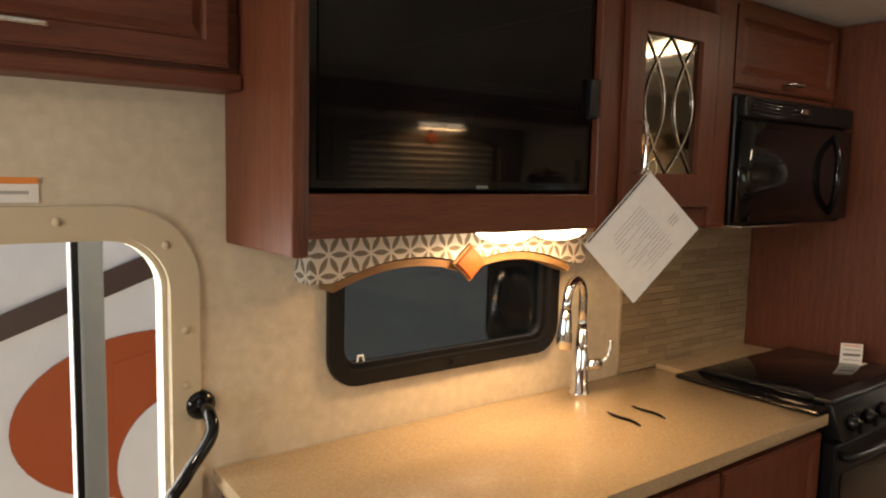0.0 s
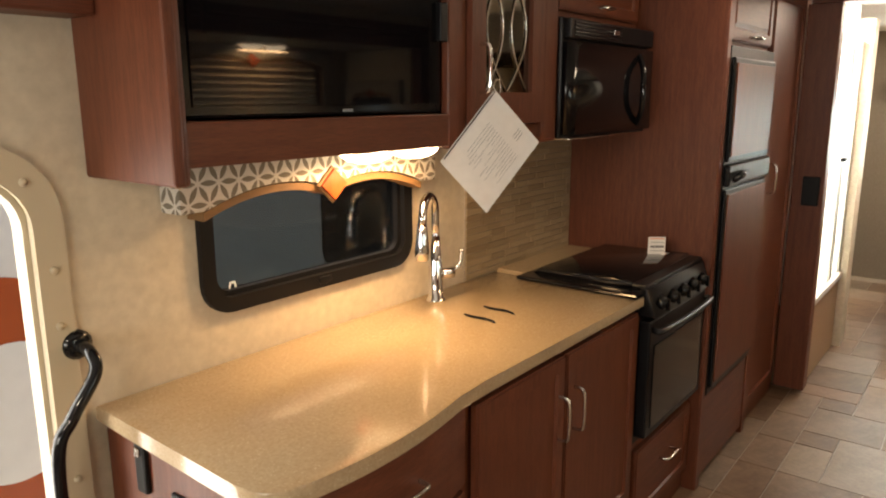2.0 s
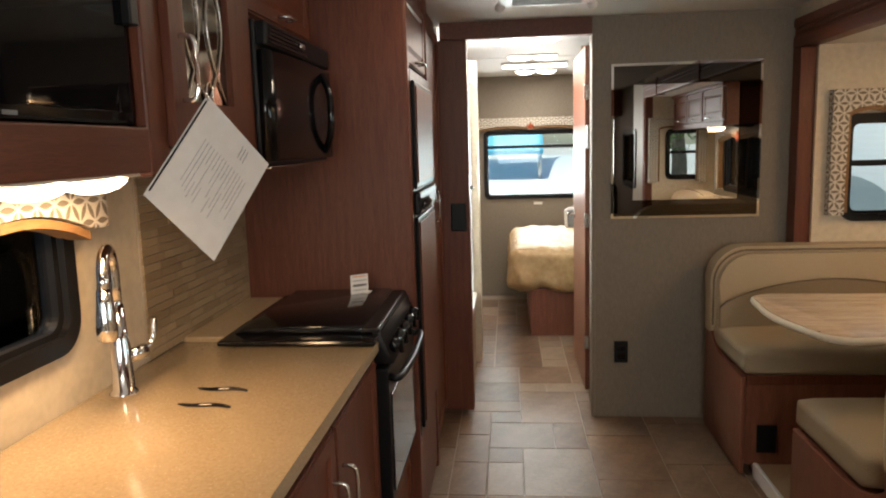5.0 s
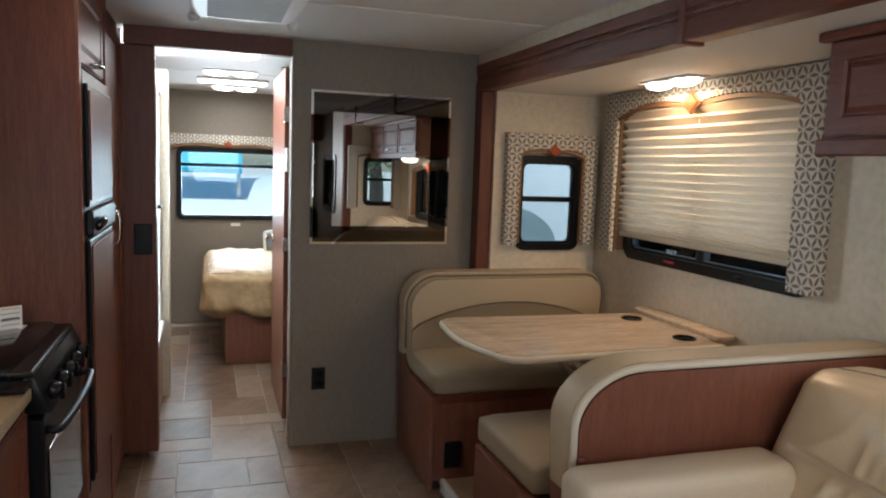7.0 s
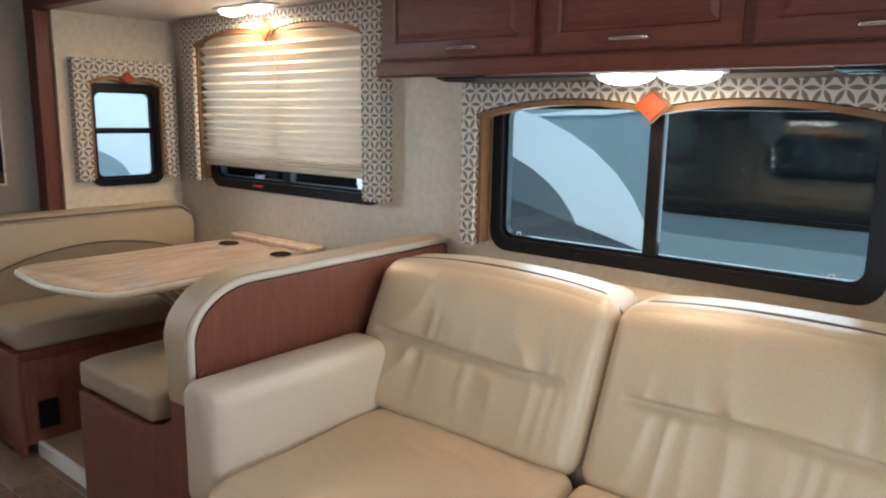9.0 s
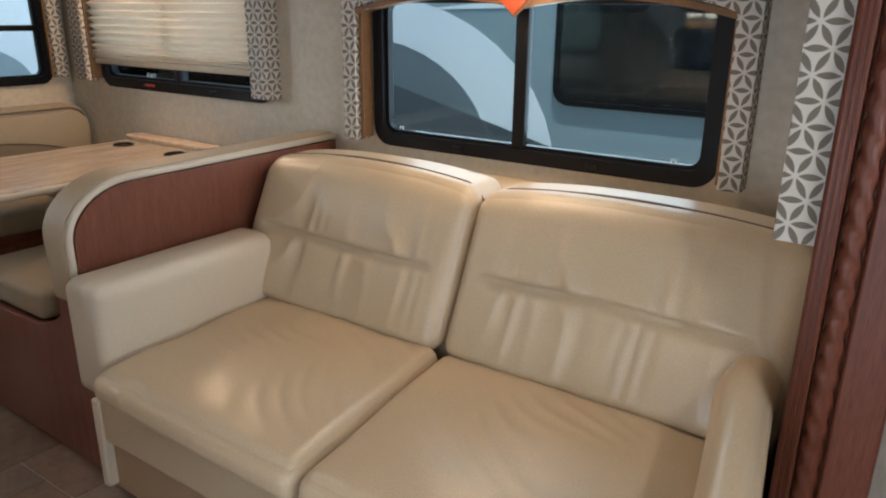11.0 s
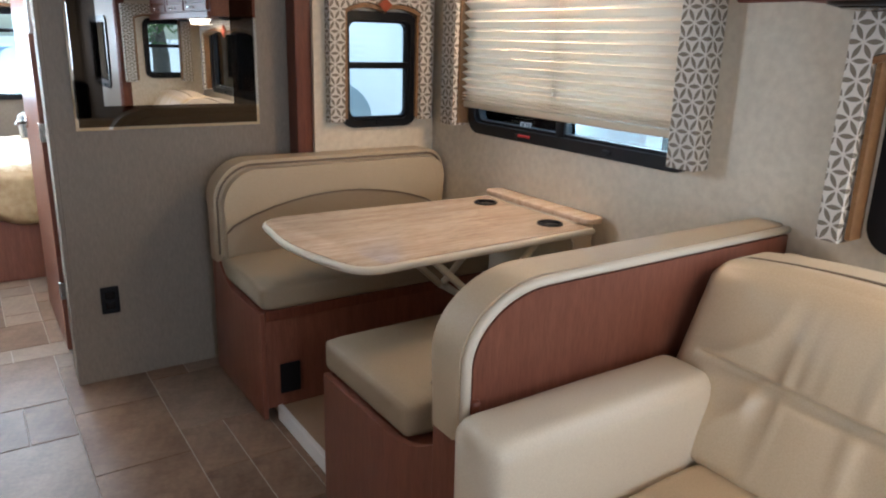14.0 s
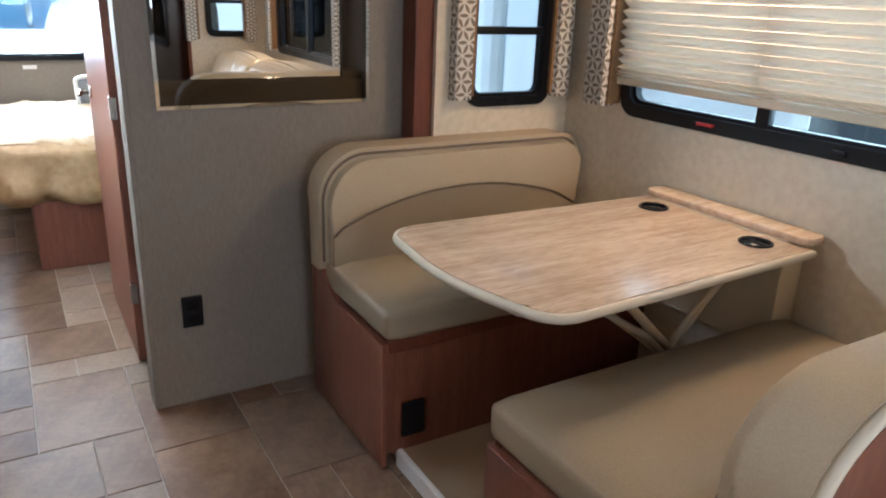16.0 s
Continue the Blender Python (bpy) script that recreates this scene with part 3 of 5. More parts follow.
def pelmet(name, place, u0, u1, top, drop, leg, bottom, label, depth=0.07, dia=0.05, rise=0.05, group="patterned pelmets"):
    W = u1 - u0
    c = place((u0 + u1) / 2, top, 0)
    P = thing(name, c, label, "pelmet", group)
    edge = arch_low(W, leg, top - drop, rise)
    side = [(0, bottom), (0, top), (W, top), (W, bottom), (W - leg, bottom)]
    low = list(reversed(edge)) + [(leg, bottom)]
    if bottom > top - drop - 0.001:
        side, low = [(0, top - drop), (0, top), (W, top), (W, top - drop)], list(reversed(edge))
    prism("fabric_front", [(u0 + u, z) for u, z in side + low], place, depth, "petal", P, 0.004)
    band = [(u, z - 0.004) for u, z in edge] + [(u, z - 0.022) for u, z in reversed(edge)]
    prism("arched_trim", [(u0 + u, z) for u, z in band], lambda u, w, d: place(u, w, d + 0.004), depth - 0.012, "arch", P)
    if bottom < top - drop - 0.001:
        for a in (leg - 0.002, W - leg - 0.020):
            prism("side_trim", [(u0 + a, bottom + 0.01), (u0 + a + 0.013, bottom + 0.01), (u0 + a + 0.013, top - drop), (u0 + a, top - drop)], lambda u, w, d: place(u, w, d + 0.002), depth - 0.02, "arch", P)
    um, zm = u0 + W / 2, top - drop + rise * 0.30 + 0.012
    for s, d0, d1, mt in ((1.0, depth, 0.008, "arch"), (0.84, depth + 0.008, 0.008, "diamond")):
        prism("diamond", [(um - dia * s, zm), (um, zm + dia * 0.9 * s), (um + dia * s, zm), (um, zm - dia * 0.9 * s)], lambda u, w, d, d0=d0: place(u, w, d + d0), d1, mt, P, 0.002)
    return P


pelmet("pelmet", on_y(KY, -1), 0.525, 1.375, 1.395, 0.105, 0.06, 1.29, "petal-patterned pelmet over the kitchen window", 0.075, 0.052, 0.045)
pelmet("pelmet", on_y(SY, 1), 0.088, 1.505, 1.512, 0.10, 0.06, 0.945, "petal-patterned pelmet and side legs round the sofa window", 0.075, 0.058, 0.05)
pelmet("pelmet", on_y(SY, 1), 1.91, 3.30, 1.845, 0.115, 0.10, 1.055, "petal-patterned pelmet and side legs round the dinette window", 0.075, 0.058, 0.05)
pelmet("pelmet", on_x(3.48, -1), -1.405, -0.885, 1.64, 0.105, 0.07, 1.06, "petal-patterned surround of the narrow dinette window", 0.05, 0.04, 0.03)
pelmet("pelmet", on_x(-0.178, 1), -1.345, -0.785, 1.64, 0.105, 0.085, 1.0, "petal-patterned surround of the narrow sofa window", 0.075, 0.04, 0.03)
pelmet("pelmet", on_x(RX, -1), -0.12, 0.93, 1.66, 0.10, 0.05, 1.56, "petal-patterned pelmet over the bedroom window", 0.08, 0.04, 0.03)

# pleated blind
BL = thing("pleated_blind", (2.575, SY + 0.04, 1.14), "cream pleated window blind, lowered most of the way", "blind")
bm = bmesh.new()
rows, z, i = [], 1.76, 0
while z > 1.165:
    y = SY + 0.038 + (0.027 if i % 2 else -0.004)
    pitch = 0.028 + 0.018 * (z - 1.20) / 0.56 if z > 1.20 else 0.012
    rows.append([bm.verts.new((1.99 + 1.16 * k / 12, y + 0.0008 * math.sin(k * 2.1 + i), z)) for k in range(13)])
    z -= pitch * (0.64 if i % 2 else 0.36)
    i += 1
for a, c in zip(rows, rows[1:]):
    for k in range(12):
        bm.faces.new((a[k], a[k + 1], c[k + 1], c[k]))
put("pleats", bm, "pleat", BL)
box("bottom_rail", 1.985, 3.155, SY + 0.028, SY + 0.052, 1.140, 1.166, "gasket", BL, 0.005)
tube("cord", [(2.58, SY + 0.054, 1.76), (2.58, SY + 0.054, 1.16)], 0.0015, "piping", BL, 5)


# ---------------------------------------------------------------- lamps
def twin_lamp(at, label, facing="z", mat="lamp", watts=6, color=WARM, along="x", lens=(0.085, 0.05)):
    L = thing("twin_lamp", at, label, "lamp", "twin lamps")
    x, y, z = at
    dx, dy = (1, 0) if along == "x" else (0, 1)
    box("base", x - (0.175 if dx else 0.05), x + (0.175 if dx else 0.05), y - (0.175 if dy else 0.05), y + (0.175 if dy else 0.05), z - 0.012, z, "white", L, 0.005)
    for s in (-1, 1):
        bm = bmesh.new()
        bmesh.ops.create_uvsphere(bm, u_segments=20, v_segments=8, radius=1.0)
        for v in bm.verts:
            v.co = Vector((x + s * 0.088 * dx + v.co.x * (lens[0] if dx else lens[1]), y + s * 0.088 * dy + v.co.y * (lens[1] if dx else lens[0]), z - 0.010 + min(0.0, v.co.z) * 0.030))
        put("lens", bm, mat, L, True)
    area_lamp("lamp_light", (x, y, z - 0.045), (x, y + 0.001, 0), 0.34 if dx else 0.1, 0.1 if dx else 0.34, watts, color)
    return L


twin_lamp((1.06, 1.35, 1.411), "white twin lamp lit under the television cabinet", watts=5)
twin_lamp((2.62, -1.27, SC), "white twin lamp lit above the dinette", watts=7.5)
twin_lamp((0.72, -1.20, 1.53), "white twin lamp lit under the overhead cabinets", watts=3.4)
twin_lamp((2.15, 0.62, CEIL), "white twin ceiling lamp, lit, over the aisle", watts=2.5, along="y", color=(1, 0.9, 0.78))
# extra unseen lamp, added to brighten the kitchen wall from the cab side
twin_lamp((-1.2, 0.35, CEIL), "white twin ceiling lamp, lit, added out of view near the cab", watts=15, along="y", color=(1, 0.92, 0.82))
for x, y in ((4.2, 0.47), (5.1, 0.43), (6.15, 0.37)):
    twin_lamp((x, y, CEIL), "white twin ceiling lamp, lit, in the bedroom", mat="lamp_cool", watts=9, along="y", color=(1, 0.95, 0.88))
bl = thing("strip_lamp", (5.6, 0.40, CEIL), "white strip ceiling lamp, lit, in the bedroom", "lamp")
box("body", 5.54, 5.66, 0.15, 0.65, CEIL - 0.02, CEIL, "white", bl, 0.006)
box("lens", 5.55, 5.65, 0.16, 0.64, CEIL - 0.035, CEIL - 0.02, "lamp_cool", bl, 0.006)

# ceiling air vent
AC = thing("ceiling_vent", (2.85, 0.44, CEIL), "white ceiling air vent with a slatted grille", "vent")
box("body", 2.55, 3.08, 0.24, 0.64, CEIL - 0.035, CEIL, "white", AC, 0.012)
for i in range(16):
    x = 2.62 + i * 0.025
    box("slat", x, x + 0.006, 0.30, 0.58, CEIL - 0.044, CEIL - 0.034, "tag_grey", AC, 0.001)
for y in (0.25, 0.63):
    bm = bmesh.new()
    bmesh.ops.create_uvsphere(bm, u_segments=12, v_segments=6, radius=0.022)
    bmesh.ops.translate(bm, vec=(3.06, y, CEIL - 0.038), verts=bm.verts[:])
    put("knob", bm, "white", AC, True)


# ---------------------------------------------------------------- kitchen
# counter top, with a bowed front at its free end
def counter_front(x):
    """The counter's front edge: a bow that swells between its free end and the step at the doors."""
    if x < 0.87:
        t = max(0.0, min(1.0, (x - 0.40) / 0.47))
        return 0.957 + 0.017 * t - 0.024 * math.sin(math.pi * t ** 0.9)
    return 0.974


KC = thing("kitchen_cabinet", (1.05, 1.25, 0), "dark cherry kitchen base cabinet with drawers and doors", "cabinet")
out = [(0.343, KY - 0.003)]
out += [(0.341 - 0.016 * k / 8, 1.45 - 0.40 * k / 8) for k in range(9)]
out += [(0.325 + 0.075 * (1 - math.cos(radians(90 * k / 8))), 1.035 - 0.078 * math.sin(radians(90 * k / 8))) for k in range(1, 9)]
out += [(0.40 + 0.47 * k / 16, counter_front(0.40 + 0.47 * k / 16)) for k in range(1, 17)]
out += [(0.925, 0.974), (1.802, 0.966), (1.802, KY - 0.003)]
prism("countertop", out, lambda u, w, d: Vector((u, w, 0.882 + d)), 0.033, "stone", KC, 0.005)
# plinth and carcass follow the bow
car = [(0.362, KY - 0.004), (0.362, 1.03), (0.372, 1.0)] + [(0.40 + 0.5 * k / 10, counter_front(0.40 + 0.5 * k / 10) + 0.026) for k in range(11)] + [(1.80, 0.995), (1.80, KY - 0.004)]
prism("body", car, lambda u, w, d: Vector((u, w, 0.06 + d)), 0.822, "cherry", KC, 0.002)
prism("plinth", [(0.38, KY - 0.01), (0.38, 1.08), (0.95, 1.04), (1.80, 1.04), (1.80, KY - 0.01)], lambda u, w, d: Vector((u, w, d)), 0.06, "cherry_x", KC)


def bowed_drawer(z0, z1):
    xs = [0.425 + 0.445 * k / 10 for k in range(11)]
    o = [(x, counter_front(x) + 0.008) for x in xs] + [(x, counter_front(x) + 0.034) for x in reversed(xs)]
    d = prism("drawer_front", o, lambda u, w, q: Vector((u, w, z0 + q)), z1 - z0, "cherry_x", KC, 0.005)
    zc = (z0 + z1) / 2
    bar_handle(rot_z(0.62, counter_front(0.62) + 0.012, zc + 0.01, 0), 0.115, d)


bowed_drawer(0.69, 0.881)
bowed_drawer(0.50, 0.675)
bowed_drawer(0.30, 0.485)
bowed_drawer(0.09, 0.285)
d = raised_door("door", 0.405, 0.64, "cherry", rot_z(0.905, 0.972, 0.225), KC, 0.05, False)
bar_handle(pose(1.275, 0.972, 0.70, 0, 90, 0), 0.12, d)
d = raised_door("door", 0.465, 0.64, "cherry", rot_z(1.320, 0.972, 0.225), KC, 0.05, False)
bar_handle(pose(1.36, 0.972, 0.70, 0, 90, 0), 0.12, d)
prism("vent_grille", rounded(1.43, 1.54, 0.085, 0.195, 0.03, 5), lambda u, w, d: Vector((u, 0.996 - d, w)), 0.016, "black", KC, 0.004)
for i in range(4):
    box("grille_slat", 1.445, 1.525, 0.976, 0.981, 0.105 + 0.022 * i, 0.112 + 0.022 * i, "gloss", KC, 0.001)
# end panel fittings
SW = thing("switch_panel", (0.35, 1.25, 0.735), "black three-way switch panel on the cabinet end", "switch")
box("plate", 0.354, 0.364, 1.203, 1.295, 0.728, 0.800, "black", SW, 0.005)
for y in (1.213, 1.2385, 1.264):
    box("rocker", 0.349, 0.356, y, y + 0.020, 0.740, 0.772, "gloss", SW, 0.003)
    box("pilot_mark", 0.3525, 0.3545, y + 0.003, y + 0.017, 0.780, 0.788, "tag_grey", SW, 0)
LT = thing("flip_bracket", (0.35, 1.39, 0.82), "black metal bracket on the cabinet end panel", "bracket")
box("plate", 0.350, 0.364, 1.372, 1.410, 0.765, 0.878, "black", LT, 0.006)
box("pin", 0.344, 0.351, 1.382, 1.398, 0.846, 0.864, "nickel", LT, 0.003)

# sink cover cut-outs
for x in (1.30, 1.40):
    pts = [(x + 0.006 * math.sin(6.28 * k / 10), 1.185 + 0.12 * k / 10, 0.9165) for k in range(11)]
    tagged(tube("finger_slot", [(p[0] * 1.0 + (p[1] - 1.245) * 0.15, p[1], p[2]) for p in pts], [0.002 + 0.004 * math.sin(math.pi * k / 10) ** 0.5 for k in range(11)], "gloss", None, 6), "dark finger slot cut in the sink cover", "slot", "finger slots")

# tap
TX, TY = 1.368, 1.456
TP = thing("kitchen_tap", (TX, TY, 0.915), "chrome pull-down kitchen tap with a side lever", "tap")
tube("body", [(TX, TY, 0.915), (TX, TY, 0.922), (TX, TY, 0.93), (TX, TY, 1.03), (TX, TY, 1.04), (TX, TY, 1.12)], [0.03, 0.03, 0.023, 0.021, 0.018, 0.014], "chrome", TP, 18)
arc = [(TX - 0.054 * (1 - math.cos(radians(q))), TY - 0.020 * (1 - math.cos(radians(q))), 1.19 + 0.058 * math.sin(radians(q))) for q in range(0, 181, 15)]
tube("spout", [(TX, TY, 1.12), (TX, TY, 1.16)] + arc + [(TX - 0.112, TY - 0.041, 1.165)], 0.0125, "chrome", TP, 14)
tube("spray_head", [(TX - 0.110, TY - 0.040, 1.175), (TX - 0.113, TY - 0.042, 1.15), (TX - 0.116, TY - 0.043, 1.095), (TX - 0.117, TY - 0.043, 1.07)], [0.014, 0.016, 0.021, 0.019], "chrome", TP, 16)
tube("hub", [(TX + 0.02, TY - 0.01, 1.00), (TX + 0.055, TY - 0.025, 1.00)], 0.017, "chrome", TP, 14)
tube("lever", smooth_line([(TX + 0.045, TY - 0.02, 1.0), (TX + 0.075, TY - 0.035, 1.02), (TX + 0.08, TY - 0.04, 1.07)]), 0.0065, "chrome", TP, 10)

# overhead television cabinet
TC = thing("television_cabinet", (0.77, 1.39, 1.38), "dark cherry overhead cabinet framing a television", "cabinet")
box("side_panel", 0.375, 0.40, 1.228, KY, 1.378, CEIL - 0.004, "cherry", TC, 0.006)
box("bottom_panel", 0.40, 1.68, 1.262, KY, 1.412, 1.43, "cherry_x", TC, 0.002)
box("bottom_rail", 0.40, 1.222, 1.238, 1.262, 1.408, 1.488, "cherry_x", TC, 0.004)
box("stile", 0.378, 0.412, 1.232, 1.262, 1.376, CEIL - 0.004, "cherry", TC, 0.01)
box("stile", 1.148, 1.222, 1.236, 1.262, 1.40, CEIL - 0.004, "cherry", TC, 0.005)
box("top_rail", 0.40, 1.148, 1.238, 1.262, 1.94, CEIL - 0.004, "cherry_x", TC, 0.004)
box("back_panel", 0.40, 1.68, KY - 0.02, KY - 0.003, 1.43, CEIL - 0.004, "cherry", TC, 0)
box("end_panel", 1.592, 1.685, 1.228, KY, 1.395, CEIL - 0.004, "cherry", TC, 0.012)
box("end_rail", 1.222, 1.655, 1.240, 1.262, 1.40, 1.452, "cherry_x", TC, 0.004)
TV = thing("television", (0.78, 1.27, 1.49), "large black flat television set in the cabinet", "television")
box("bezel", 0.418, 1.142, 1.256, 1.31, 1.492, 1.935, "gloss", TV, 0.006)
box("screen", 0.436, 1.124, 1.252, 1.258, 1.512, 1.92, "screen", TV, 0.001)
box("badge", 0.80, 0.83, 1.2545, 1.257, 1.498, 1.504, "grey", TV, 0)
box("side_bracket", 1.118, 1.146, 1.236, 1.256, 1.66, 1.75, "black", TV, 0.003)
# leaded glass door
GD = thing("glazed_cabinet_door", (1.44, 1.24, 1.46), "cherry cabinet door with a leaded mirror-glass panel", "cabinet door")
ring("frame", [(1.225, 1.455), (1.588, 1.455), (1.588, 1.955), (1.225, 1.955)], [(1.286, 1.54), (1.520, 1.54), (1.520, 1.878), (1.286, 1.878)], on_y(1.240, -1), 0.02, "cherry", GD)
box("pane", 1.28, 1.526, 1.234, 1.238, 1.53, 1.885, "bronze", GD, 0)
for s in (-1, 1):
    for ph in (0.0, 1.0):
        pts = []
        for k in range(25):
            t = k / 24
            w = 0.098 * abs(math.sin(math.pi * (t * 1.0 + 0.0))) if ph else 0.105 - 0.085 * math.sin(math.pi * t)
            pts.append((1.403 + s * min(0.11, w), 1.231, 1.54 + 0.338 * t))
        tube("lead_came", pts, 0.0026, "nickel", GD, 6)
bar_handle(pose(1.262, 1.221, 1.60, 0, 90, 0), 0.12, GD, "chrome", 0.005)

# hanging paper
pT, pR, pB = Vector((1.245, 1.165, 1.547)), Vector((1.337, 1.086, 1.413)), Vector((1.205, 1.162, 1.233))
pL = pT + (pB - pR) * 0.98
PA = thing("spec_sheet", tuple(pB), "white printed sheet hanging from the cabinet handle", "paper")
nrm = (pR - pB).cross(pL - pB).normalized()
if nrm.y > 0:
    nrm = -nrm


def on_sheet(a, c, d=0.0):
    """a along the long edge from the top left corner, c across from the holes' edge."""
    o, eu, ev = pT, pR - pT, pL - pT
    bow = 0.006 * math.sin(math.pi * a) * math.sin(math.pi * c)
    return o + eu * a + ev * c + nrm * (d + bow)


bm = bmesh.new()
g = [[bm.verts.new(on_sheet(i / 8, j / 8)) for j in range(9)] for i in range(9)]
g2 = [[bm.verts.new(on_sheet(i / 8, j / 8, -0.0012)) for j in range(9)] for i in range(9)]
for G in (g, g2):
    for i in range(8):
        for j in range(8):
            bm.faces.new((G[i][j], G[i + 1][j], G[i + 1][j + 1], G[i][j + 1]))
put("sheet", bm, "paper", PA, True)
bm = bmesh.new()


def print_bar(a0, a1, c0, c1):
    bm.faces.new([bm.verts.new(on_sheet(a, c, 0.0012)) for a, c in ((a0, c0), (a1, c0), (a1, c1), (a0, c1))])


rnd = random.Random(5)
for i in range(15):
    a = 0.22 + 0.045 * i
    print_bar(a, a + 0.007, 0.30, 0.30 + rnd.uniform(0.25, 0.5))
for i in range(3):
    print_bar(0.62 + 0.04 * i, 0.632 + 0.04 * i, 0.08, 0.20)
put("print", bm, "ink", PA)
tube("dark_edge", [on_sheet(0.02 , c, 0.002) for c in (0.05, 0.3, 0.6, 0.95)], 0.0018, "black", PA, 6)
tube("ring", [pT + Vector((0.012 + 0.016 * math.cos(a), 0.0, 0.004 + 0.02 * math.sin(a))) for a in [k * 0.5236 for k in range(12)]], 0.002, "nickel", PA, 6, True)

# microwave and cabinet over it
MC = thing("microwave_cabinet", (2.02, 1.39, 1.77), "dark cherry flap cabinet above the microwave", "cabinet")
box("body", 1.686, 2.345, 1.27, KY, 1.768, CEIL - 0.004, "cherry_x", MC, 0.002)
d = raised_door("door", 0.60, 0.225, "cherry_x", rot_z(1.715, 1.25, 1.79), MC, 0.045, True)
bar_handle(rot_z(2.02, 1.25, 1.815), 0.07, d)
MW = thing("microwave", (2.02, 1.35, 1.395), "black built-in microwave with an oval handle", "microwave")
box("body", 1.69, 2.345, 1.22, KY - 0.003, 1.40, 1.764, "black", MW, 0.008)
bm = bmesh.new()
cols = []
for k in range(13):
    t = k / 12
    x = 1.695 + 0.64 * t
    y = 1.215 - 0.008 - 0.022 * math.sin(math.pi * (0.15 + 0.7 * t))
    cols.append([bm.verts.new((x, y if z not in (1.40,) else y, z)) for z in (1.412, 1.69)])
for a, c in zip(cols, cols[1:]):
    bm.faces.new((a[0], c[0], c[1], a[1]))
r = bmesh.ops.extrude_face_region(bm, geom=bm.faces[:])
bmesh.ops.translate(bm, vec=(0, 0.03, 0), verts=[v for v in r["geom"] if isinstance(v, bmesh.types.BMVert)])
put("door", bm, "gloss", MW, True)
box("top_grille", 1.70, 2.335, 1.196, 1.23, 1.70, 1.76, "black", MW, 0.006)
for i in range(5):
    box("louvre", 1.72, 2.05, 1.191, 1.199, 1.708 + 0.01 * i, 1.712 + 0.01 * i, "gloss", MW, 0)
tube("handle", smooth_line([(2.20, 1.19, 1.67), (2.175, 1.163, 1.62), (2.165, 1.155, 1.55), (2.175, 1.163, 1.48), (2.20, 1.19, 1.43)]), 0.011, "gloss", MW, 10)
box("bottom_light", 1.75, 2.05, 1.22, 1.30, 1.392, 1.40, "nickel", MW, 0.002)
box("badge", 1.985, 2.025, 1.187, 1.196, 1.725, 1.74, "nickel", MW, 0.002)

# splashback of thin stone strips
SB = tagged(box("splashback", 1.62, 2.349, KY - 0.006, KY - 0.001, 0.916, 1.405, "grout", None, 0), "tan mosaic splashback of thin stone strips", "splashback", kind="structure")

# stove
ST = thing("stove", (2.08, 1.2, 0), "black slide-in gas stove with a folding cover", "stove")
box("body", 1.808, 2.346, 0.985, KY - 0.01, 0.40, 0.90, "black", ST, 0.003)
box("top", 1.74, 2.346, 0.965, 1.40, 0.916, 0.931, "gloss", ST, 0.006)
box("back_ledge", 1.812, 2.346, 1.40, KY - 0.008, 0.88, 0.925, "stone", ST, 0.003)
prism("cover", [(0.985, 0.931), (1.38, 0.931), (1.35, 0.950), (1.02, 0.956)], lambda u, w, d: Vector((1.815 + d, u, w)), 0.525, "gloss", ST, 0.008)
box("front_strip", 1.815, 2.34, 0.965, 1.02, 0.931, 0.948, "black", ST, 0.006)
prism("control_panel", [(0.93, 0.845), (0.985, 0.845), (0.985, 0.935), (0.962, 0.935)], lambda u, w, d: Vector((1.812 + d, u, w)), 0.53, "black", ST, 0.006)
for i in range(5):
    x = 1.87 + 0.095 * i
    tube("knob", [(x, 0.945, 0.89), (x, 0.925, 0.883), (x, 0.917, 0.88)], [0.024, 0.021, 0.016], "gloss", ST, 14)
    box("knob_grip", x - 0.004, x + 0.004, 0.907, 0.92, 0.862, 0.90, "gloss", ST, 0.002)
dd = box("oven_door", 1.815, 2.34, 0.945, 0.985, 0.43, 0.83, "black", ST, 0.006)
box("window", 1.85, 2.305, 0.941, 0.946, 0.455, 0.745, "gloss", dd, 0.002)
tube("handle", smooth_line([(1.84, 0.945, 0.80), (1.85, 0.915, 0.80), (2.08, 0.905, 0.80), (2.31, 0.915, 0.80), (2.32, 0.945, 0.80)]), 0.011, "black", dd, 10)
SD = thing("drawer_cabinet", (2.08, 1.0, 0), "dark cherry drawer below the stove", "drawer")
box("body", 1.808, 2.346, 0.99, KY - 0.01, 0.0, 0.395, "cherry_x", SD, 0.002)
d = raised_door("front", 0.51, 0.275, "cherry_x", rot_z(1.822, 0.968, 0.10), SD, 0.045, False)
bar_handle(rot_z(2.08, 0.968, 0.27), 0.10, d)
TG = thing("care_tag", (2.24, 1.14, 0.955), "white printed care tag standing on the stove", "tag")


def on_card(u, w, d):
    return Vector((2.235 + u, 1.135 - u * 1.4 - d, 0.953 + w))


prism("card", [(0, 0), (0.036, 0), (0.036, 0.066), (0, 0.066)], on_card, 0.002, "paper", TG)
for w, mt in ((0.012, "ink"), (0.026, "black"), (0.030, "black"), (0.044, "ink"), (0.058, "label")):
    prism("print", [(0.004, w), (0.032, w), (0.032, w + 0.003), (0.004, w + 0.003)], lambda u, q, d: on_card(u, q, d + 0.002), 0.0006, mt, TG)
box("leaflet", 2.25, 2.30, 1.05, 1.09, 0.9525, 0.955, "paper", TG, 0)

